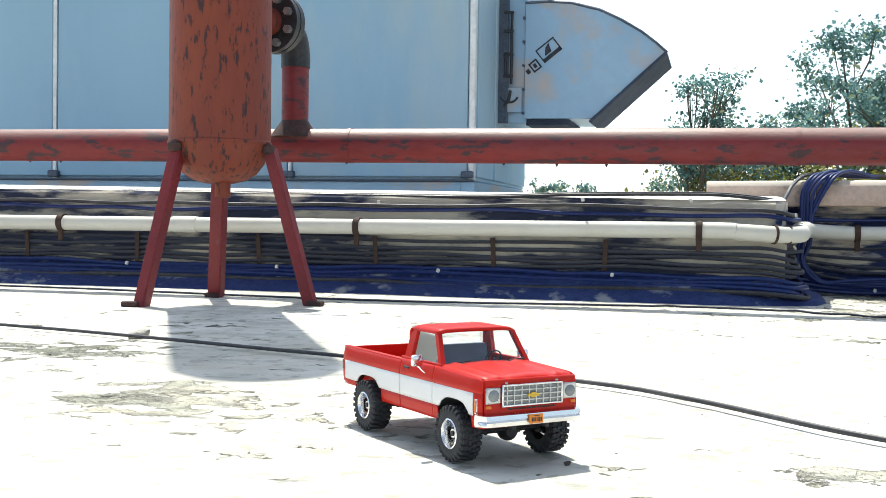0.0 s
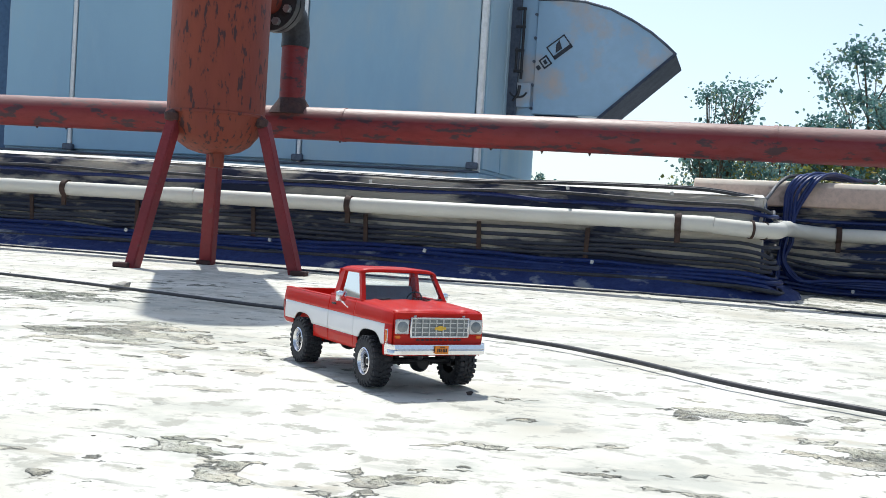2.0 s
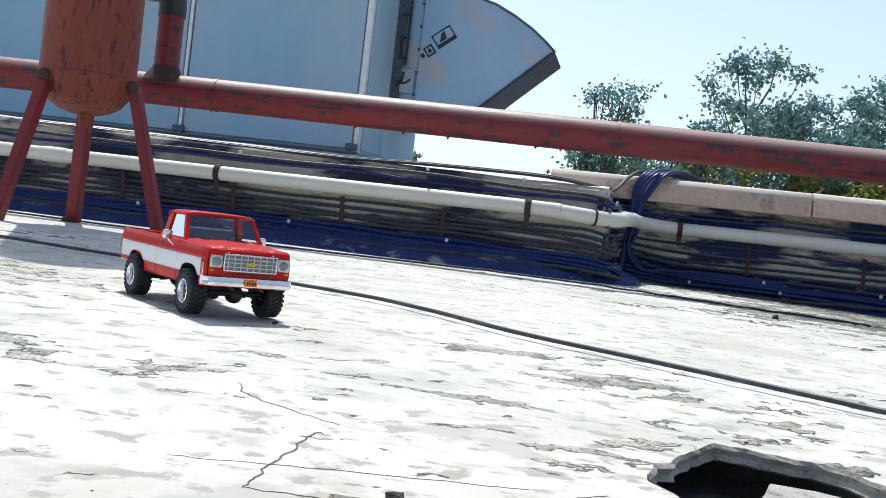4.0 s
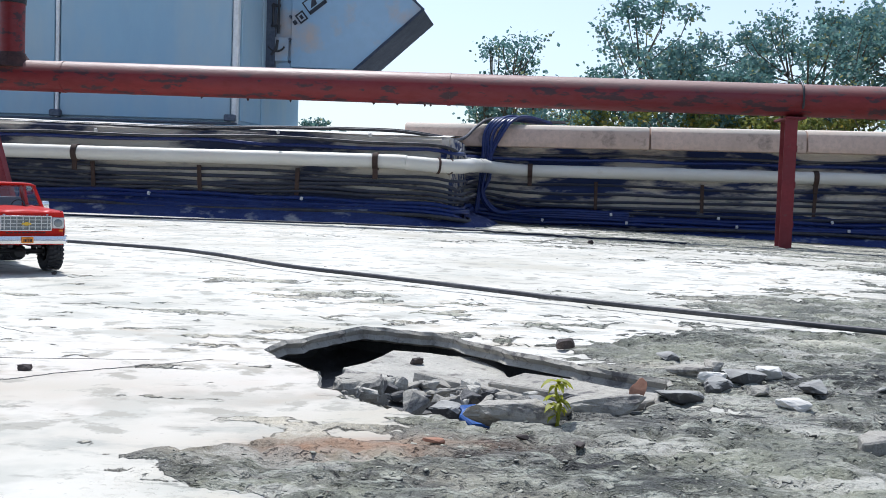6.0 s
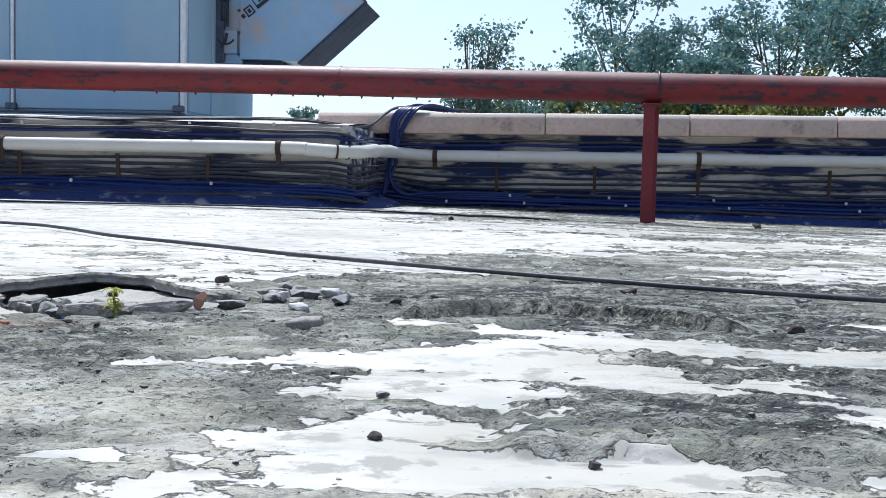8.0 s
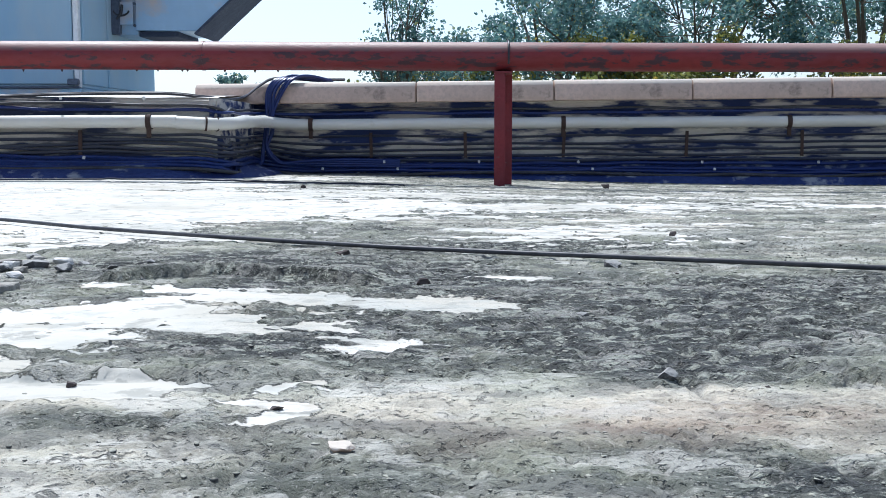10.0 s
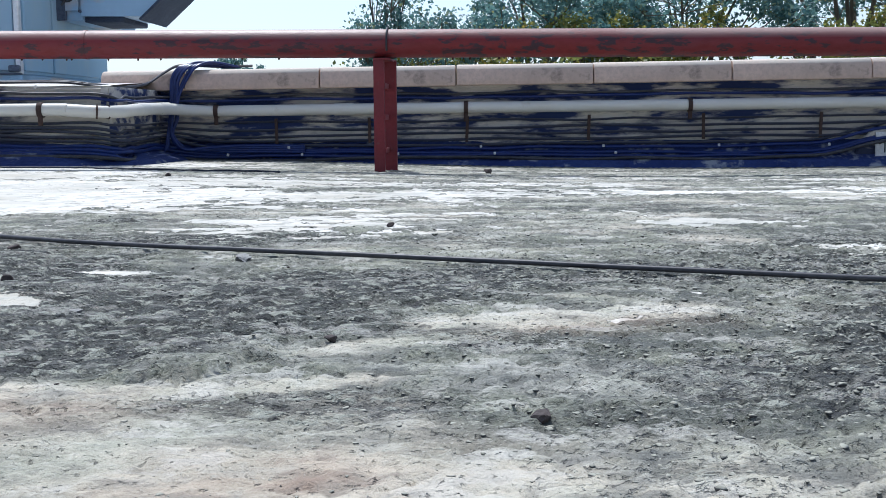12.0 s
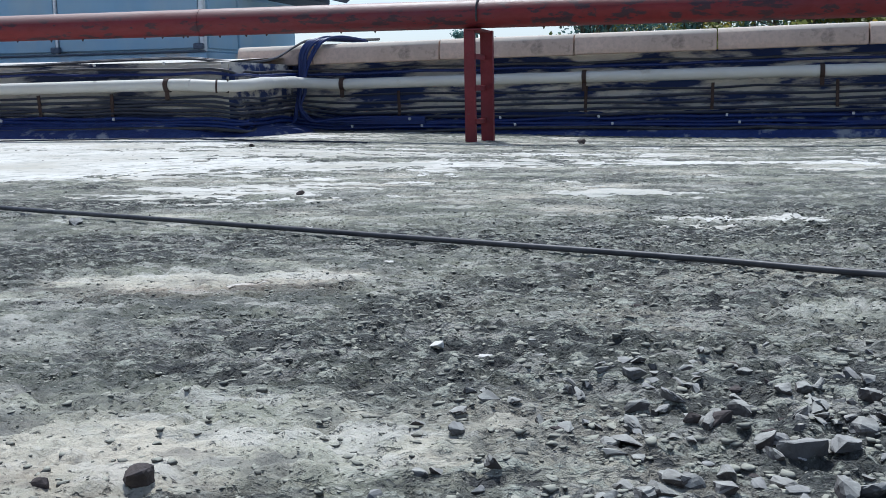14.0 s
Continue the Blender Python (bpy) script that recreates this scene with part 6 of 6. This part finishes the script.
    rows = []
    for k in range(25):
        v = -1 + k / 12
        back = 0.0100 * max(0, (abs(v) - 0.86) / 0.14) ** 2
        rows.append([(0.2605 + dx - back, 0.0605 * v, z) for dx, z in sec + sec[:1]])
    bm = sheet(rows)
    bm.faces.new([v for v in bm.verts[:len(sec)]])
    bump = p("bumper", bm, "chrome", label="chrome front bumper")
    pl = p("number_plate", box((0.2680, 0.0, 0.0490), (0.0012, 0.0165, 0.0098), 0.0004), "plate", bump, "orange number plate")
    for k in range(6):
        p("plate_bar", box((0.2687, -0.0052 + 0.0020 * k + (0.0006 if k > 2 else 0), 0.0484), (0.0004, 0.0013, 0.0042)), "black", pl, smooth=False)
    p("plate_bar", box((0.2687, 0, 0.0522), (0.0004, 0.0060, 0.0009)), "black", pl, smooth=False)
    # load bed
    p("bed_floor", box((0.0050, 0, 0.0660), (0.1530, 0.1090, 0.0020), 0.0004), "paint")
    for s in (-1, 1):
        bm = box((0.0050, s * 0.0515, 0.0795), (0.1530, 0.0014, 0.0270), 0.0004)
        p("bed_inner_wall", bm, "paint")
        p("bed_rail", box((0.0050, s * 0.0535, 0.0930), (0.1540, 0.0070, 0.0022), 0.0009, seg=2), "paint")
        for c in (0.0,):
            bm = lathe([(0.0, 0.0), (0.031, 0.0), (0.031, 0.013), (0, 0.013)], Matrix.Translation((c, s * 0.0515, 0.051)) @ Matrix.Rotation(radians(90 * s), 4, "X"), 24)
            p("wheel_box", bm, "paint")
    p("bed_front", box((0.0800, 0, 0.0795), (0.0026, 0.1080, 0.0275), 0.0006), "paint")
    tg = p("tailgate", box((-0.0708, 0, 0.0720), (0.0034, 0.1130, 0.0410), 0.0009), "paint")
    p("tailgate_band", box((-0.0727, 0, 0.0650), (0.0008, 0.0960, 0.0200), 0.0003), "stripe", tg)
    p("rear_bumper", box((-0.0750, 0, 0.0480), (0.0060, 0.1080, 0.0085), 0.0012), "chrome")
    # cab inside
    st = p("bench_seat", box((0.1080, 0, 0.0755), (0.030, 0.090, 0.013), 0.003, seg=2), "seat", label="grey-blue bench seat")
    bm = box((0, 0, 0), (0.008, 0.090, 0.034), 0.003, seg=2)
    bmesh.ops.transform(bm, matrix=pose(0.0945, 0, 0.0930, 0, -10, 0), verts=bm.verts)
    p("seat_back", bm, "seat", st)
    p("dashboard", box((0.1600, 0, 0.0900), (0.018, 0.100, 0.010), 0.003, seg=2), "seat")
    p("cab_floor", box((0.1250, 0, 0.0600), (0.080, 0.106, 0.003)), "black")
    ring = [Vector((0.1440, 0.024, 0.0975)) + Vector((0.004 * math.sin(a), 0.0095 * math.cos(a), 0.0088 * math.sin(a))) for a in (2 * math.pi * k / 20 for k in range(21))]
    wheel = p("steering_wheel", tube(ring, 0.0009, 6), "black", label="dark steering wheel")
    p("column", tube([(0.1445, 0.024, 0.0975), (0.1570, 0.024, 0.0925)], 0.0012, 6), "black", wheel)
    # chassis
    ch = p("chassis", box((0.1000, 0.020, 0.0405), (0.315, 0.006, 0.008), 0.001), "black")
    p("chassis_rail", box((0.1000, -0.020, 0.0405), (0.315, 0.006, 0.008), 0.001), "black", ch)
    p("skid_plate", box((0.1030, 0, 0.0345), (0.070, 0.042, 0.010), 0.003), "black", ch)
    p("fuel_tank", box((0.0250, 0, 0.0400), (0.040, 0.036, 0.014), 0.003), "black", ch)
    p("rocker_plate", box((0.1030, 0, 0.0395), (0.125, 0.108, 0.003), 0.0006), "black", ch)
    for c in (0.0, WB):
        ax = p("axle", tube([(c, -0.052, WR), (c, 0.052, WR)], 0.0042, 12), "black", ch)
        p("differential", lathe([(0, -0.011), (0.008, -0.0095), (0.0125, -0.003), (0.0125, 0.003), (0.008, 0.0095), (0, 0.011)], Matrix.Translation((c, 0.006, WR - 0.001)) @ Matrix.Rotation(radians(90), 4, "Y"), 20), "black", ax)
        for s in (-1, 1):
            p("spring", tube([(c + 0.004, s * 0.030, WR), (c + 0.006, s * 0.026, 0.062)], 0.0042, 10), "black", ax)
            p("link", tube([(c, s * 0.022, WR - 0.004), (0.1025 + (c - 0.1025) * 0.35, s * 0.016, 0.036)], 0.0020, 8), "black", ax)
    p("tie_rod", tube([(WB + 0.012, -0.040, WR + 0.002), (WB + 0.012, 0.040, WR + 0.002)], 0.0019, 8), "black", ch)
    p("drive_shaft", tube([(0.0, 0.006, WR), (0.095, 0.0, 0.036), (WB, 0.006, WR)], 0.0028, 8), "black", ch)

    # the body is broader and rides higher than its chassis
    for o in t.children_recursive:
        if o.type == "MESH" and not o.name.startswith(("axle", "differential", "spring", "link", "tie_rod", "drive_shaft")):
            o.data.transform(Matrix.Translation((0, 0, 0.0024)) @ Matrix.Diagonal((1, 1.075, 1, 1)))
    # wheels: built once, then shared
    def tyre_mesh():
        Rl = WR - 0.0022
        prof = [(0.0155, -0.0108), (0.0190, -0.0122), (0.0240, -0.0122), (Rl - 0.0012, -0.0108), (Rl, -0.0086), (Rl, 0.0086), (Rl - 0.0012, 0.0108), (0.0240, 0.0122), (0.0190, 0.0122), (0.0155, 0.0108), (0.0150, 0.0)]
        bm = lathe(prof, Matrix.Rotation(radians(90), 4, "X"), 48, close=True)
        n = 26
        for k in range(n):
            for sgn in (-1, 1):
                a = 2 * math.pi * (k + (0.5 if sgn > 0 else 0)) / n
                m = Matrix.Rotation(a, 4, "Y")
                box((0, sgn * 0.0086, WR - 0.0016), (0.0042, 0.0058, 0.0034), 0.0004, bm, m)
                box((0.0012, sgn * 0.0030, WR - 0.0017), (0.0036, 0.0044, 0.0030), 0.0004, bm, m @ Matrix.Rotation(0.0, 4, "Z"))
                box((0, sgn * 0.0112, WR - 0.0052), (0.0032, 0.0024, 0.0060), 0.0004, bm, m)
        return bm

    first = None
    for c in (0.0, WB):
        for s in (-1, 1):
            name_m = Matrix.Translation((c, s * 0.0570, WR)) @ (Matrix.Identity(4) if s < 0 else Matrix.Rotation(math.pi, 4, "Z"))
            if first is None:
                turn = Matrix.Rotation(radians(90), 4, "X")
                hub = p("wheel", rod((0, 0.011, 0), (0, -0.004, 0), 0.0075, seg=20), "black")
                p("tyre", tyre_mesh(), "rubber", hub, "chunky black off-road tyre")
                rim = p("rim", lathe([(0.0155, -0.0104), (0.0163, -0.0112), (0.0163, 0.0120), (0.0150, 0.0128), (0.0141, 0.0118), (0.0133, 0.0050), (0.0128, -0.0010), (0.0118, -0.0030), (0.0092, -0.0026), (0.0070, 0.0000), (0.0058, 0.0016), (0.0050, 0.0068), (0.0046, 0.0074), (0.0, 0.0074)], turn, 40), "chrome", hub, "bright chrome wheel rim")
                for k in range(8):
                    a = 2 * math.pi * k / 8
                    q = Vector((0.0104 * math.cos(a), 0.0027, 0.0104 * math.sin(a)))
                    p("rim_hole", rod(q, q + Vector((0, -0.0004, 0)), 0.0027, seg=10), "black", rim)
                p("hub_cap", rod((0, -0.0074, 0), (0, -0.0086, 0), 0.0030, seg=16), "black", rim)
                hub.matrix_local = name_m
                first = hub
            else:
                made = {}
                for o in (first, *first.children_recursive):
                    made[o] = o.copy()
                    scene.collection.objects.link(made[o])
                    made[o].parent = made.get(o.parent, o.parent)
                made[first].matrix_local = name_m
    return t


truck = build_truck()
HEAD = -45.6
tc = pose(-0.179, 0.893, 0, 0, 0, HEAD)
truck.matrix_world = tc @ Matrix.Translation((-WB / 2, 0, 0.0012))


# ---- loose stones ----
def stones():
    named = [  # x, y, size, material, label
        (0.299, 0.018, 0.016, "dark_stone", "small dark stone on the pale roof"), (0.781, -0.515, 0.011, "dark_stone", "small dark stone on the grey crust"),
        (1.046, -0.440, 0.013, "stone", "small round grey stone on the crust"), (2.030, -0.668, 0.024, "dark_stone", "brown stone on the grey crust"), (1.058, -0.555, 0.013, "dark_stone", "small dark stone on the crust"),
        (1.604, -0.566, 0.020, "stone", "grey stone on the worn crust"), (1.389, -0.762, 0.022, "coping", "flat pinkish chip of broken coping"), (1.337, -0.664, 0.014, "dark_stone", "small flat dark stone on the crust"),
        (1.180, -0.600, 0.010, "dark_stone", "small dark stone on the crust"), (2.325, -0.855, 0.024, "dark_stone", "dark rounded stone on rough grit"), (2.280, -0.870, 0.014, "dark_stone", "small dark stone on rough grit"),
        (2.637, -0.745, 0.021, "stone", "large pale angular stone among gravel"), (2.611, -0.800, 0.019, "heap_stone", "blue-grey angular stone among gravel"), (2.550, -0.755, 0.019, "heap_stone", "grey angular stone among gravel"),
        (2.683, -0.712, 0.022, "heap_stone", "pale angular stone among gravel"), (2.618, -0.690, 0.020, "heap_stone", "blue-grey angular stone among gravel"), (2.582, -0.805, 0.018, "heap_stone", "grey angular stone among gravel"),
        (2.551, -0.618, 0.024, "stone", "brown-grey angular stone on the grit"), (2.695, -0.640, 0.020, "heap_stone", "blue-grey angular stone among gravel"), (2.656, -0.628, 0.018, "heap_stone", "grey angular stone among gravel"),
        (0.831, 0.212, 0.030, "stone", "grey stone near the broken hollow"), (0.929, 0.144, 0.028, "stone", "grey stone near the broken hollow"), (0.897, -0.009, 0.036, "wall_top", "pale flat stone near the hollow"),
        (0.989, 0.081, 0.022, "stone", "grey stone near the broken hollow"), (1.032, 0.114, 0.020, "stone", "grey stone near the broken hollow"), (1.269, 0.281, 0.03, "dark_stone", "dark stone beside the black cable"), (1.654, 0.150, 0.034, "stone", "rounded grey stone beside the cable"),
        (1.406, -0.059, 0.022, "dark_stone", "dark stone on the grey crust"), (1.573, -0.279, 0.022, "stone", "flat grey stone on the crust"), (1.855, -0.425, 0.017, "dark_stone", "dark stone on the grey crust"), (1.824, 0.642, 0.022, "dark_stone", "dark stone beyond the black cable"),
        (2.029, 3.334, 0.05, "dark_stone", "dark stone far along the roof"), (0.86, 2.60, 0.032, "dark_stone", "dark stone far along the roof"), (-0.034, 0.802, 0.012, "dark_stone", "small dark crumb on white screed"),
        (-1.09, 1.775, 0.075, "broken", "low mortar lump beside the cable"), (2.442, -0.565, 0.022, "wall_top", "flat pale stone on the grit"), (2.40, -0.545, 0.018, "wall_top", "flat pale stone on the grit"), (2.542, -0.577, 0.018, "stone", "flat grey stone on the grit")]
    rng = random.Random(31)
    for k, (x, y, s, m, label) in enumerate(named):
        r2 = random.Random(500 + k)
        flat = 0.45 if "flat" in label or "low" in label else 0.72
        ob = link_bm("stone", rock(r2, (s, s * r2.uniform(0.7, 0.95), s * flat), 0.7, 16), M[m])
        ob.matrix_world = pose(x, y, z_at(x, y) + s * flat * 0.22, rng.uniform(-8, 8), rng.uniform(-8, 8), rng.uniform(0, 360))
        tagged(ob, label, "stone", "loose stones on the roof")
    heap = 0
    while heap < 290:                          # stones of the gravel patch, one by one
        x, y = 2.66 + rng.gauss(0, 0.13), -0.70 + rng.gauss(0, 0.10)
        if y < -0.93 or x < 2.44:
            continue
        heap += 1
        close = math.exp(-((x - 2.64) / 0.12) ** 2 - ((y + 0.75) / 0.08) ** 2)
        s = 0.008 + (0.008 + 0.018 * close) * rng.random() ** 1.6
        size = (s * rng.uniform(1.0, 1.35), s * rng.uniform(0.75, 1.05), s * rng.uniform(0.5, 0.85))
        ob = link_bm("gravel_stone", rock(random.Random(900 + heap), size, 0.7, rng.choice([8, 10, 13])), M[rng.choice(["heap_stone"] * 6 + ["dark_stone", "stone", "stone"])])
        ob.matrix_world = pose(x, y, z_at(x, y) + size[2] * 0.16, rng.uniform(-22, 22), rng.uniform(-22, 22), rng.uniform(0, 360))
        tagged(ob, "angular blue-grey stone of the gravel heap", "stone", "gravel heap")


stones()


def grit():
    """Fine grit and crumbs, too many to count."""
    rng = random.Random(77)
    shapes = []
    for k in range(10):
        bm = rock(random.Random(40 + k), (1, 0.85, 0.55), 0.7, 14, False)
        bm.verts.ensure_lookup_table()
        bm.verts.index_update()
        shapes.append(([v.co.copy() for v in bm.verts], [[v.index for v in f.verts] for f in bm.faces]))
        bm.free()

    def scatter(name, label, mat, spots):
        verts, faces = [], []
        xs, ys = np.array([s[0] for s in spots]), np.array([s[1] for s in spots])
        zs = height(xs, ys)
        for (x, y, s), z in zip(spots, zs):
            vs, fs = shapes[rng.randrange(10)]
            a = rng.uniform(0, 6.28)
            c, sn = math.cos(a), math.sin(a)
            i = len(verts)
            verts += [(x + s * (c * v.x - sn * v.y), y + s * (sn * v.x + c * v.y), z + s * (v.z - 0.06)) for v in vs]
            faces += [[i + j for j in f] for f in fs]
        me = bpy.data.meshes.new(name)
        me.from_pydata(verts, [], faces)
        me.materials.append(M[mat])
        me.polygons.foreach_set("use_smooth", [True] * len(me.polygons))
        tagged(new(name, me), label, "gravel", kind="stuff")

    spots = np.array([(rng.uniform(1.75, 3.3), rng.uniform(-0.94, 0.45), rng.random(), rng.random()) for k in range(38000)])
    thick = np.clip((spots[:, 0] - 1.85) / 0.6, 0, 1) * (0.35 + 0.65 * dense_at(spots[:, 0], spots[:, 1]))
    right = [(float(x), float(y), 0.0024 + (0.0062 + 0.0046 * float(d)) * float(r) ** 3.2) for (x, y, p, r), d in zip(spots, thick) if p < 0.08 + 0.92 * d]
    scatter("grit", "dusty grey gravel grit with painted-in lit tops, strewn over the worn concrete", "grit", right)
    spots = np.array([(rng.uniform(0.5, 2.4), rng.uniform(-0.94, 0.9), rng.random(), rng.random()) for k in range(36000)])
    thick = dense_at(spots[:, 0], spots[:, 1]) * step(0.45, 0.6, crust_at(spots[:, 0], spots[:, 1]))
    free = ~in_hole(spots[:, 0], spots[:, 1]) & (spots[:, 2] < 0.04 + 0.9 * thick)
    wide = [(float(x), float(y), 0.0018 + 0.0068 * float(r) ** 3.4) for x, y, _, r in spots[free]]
    scatter("grit", "fine dusty grey crumbs with painted-in lit tops on the worn concrete", "grit", wide)
    dark = []
    for k in range(420):
        dark.append((rng.uniform(-2.4, 4.2), rng.uniform(-0.6, 3.3), 0.003 + 0.008 * rng.random() ** 2.4))
    dark = [d for d in dark if not bool(in_hole(np.array([d[0]]), np.array([d[1]]))[0])]
    scatter("grit", "scattered small dark crumbs on the roof", "dark_stone", dark)


grit()


# ---- cracks in the screed ----
def crack(pts, width, label, deep=True):
    """A narrow open crack: a dark jagged groove let into the screed, tapering at its ends."""
    path = smooth_path([(x, y, 0) for x, y in pts], 14)
    rows = []
    n = len(path) - 1
    for i, p in enumerate(path):
        d = (path[min(i + 1, n)] - path[max(i - 1, 0)]).normalized()
        side = Vector((-d.y, d.x, 0))
        j = 0.004 * noise.noise(Vector((p.x * 70, p.y * 70, 1))) + 0.0018 * noise.noise(Vector((p.x * 260, p.y * 260, 4)))
        w = width * (0.35 + 0.65 * math.sin(math.pi * min(1, max(0, i / n)))) * (0.7 + 0.6 * abs(noise.noise(Vector((p.x * 120, p.y * 120, 7)))))
        c = p + side * j
        z = max(z_at(c.x, c.y), z_at(c.x + side.x * w, c.y + side.y * w)) + 0.0004
        rows.append([(c.x - side.x * w / 2, c.y - side.y * w / 2, z), (c.x, c.y, z - 0.0003), (c.x + side.x * w / 2, c.y + side.y * w / 2, z)])
    part("crack", sheet(rows), M["pit"], roof, label)


for pts, width in (([(0.212, -0.01), (0.208, 0.051), (0.206, 0.161), (0.211, 0.172)], 0.0022), ([(0.143, 0.04), (0.275, 0.071), (0.375, 0.093)], 0.0011),
                   ([(0.212, -0.008), (0.27, -0.008), (0.3, -0.027), (0.329, 0.007), (0.379, 0.06), (0.425, 0.111)], 0.0022), ([(0.283, -0.046), (0.294, -0.112), (0.317, -0.167), (0.317, -0.221)], 0.0018),
                   ([(0.087, 0.333), (0.115, 0.281), (0.214, 0.211)], 0.0014)):
    crack(pts, width, "dark jagged crack in the screed")
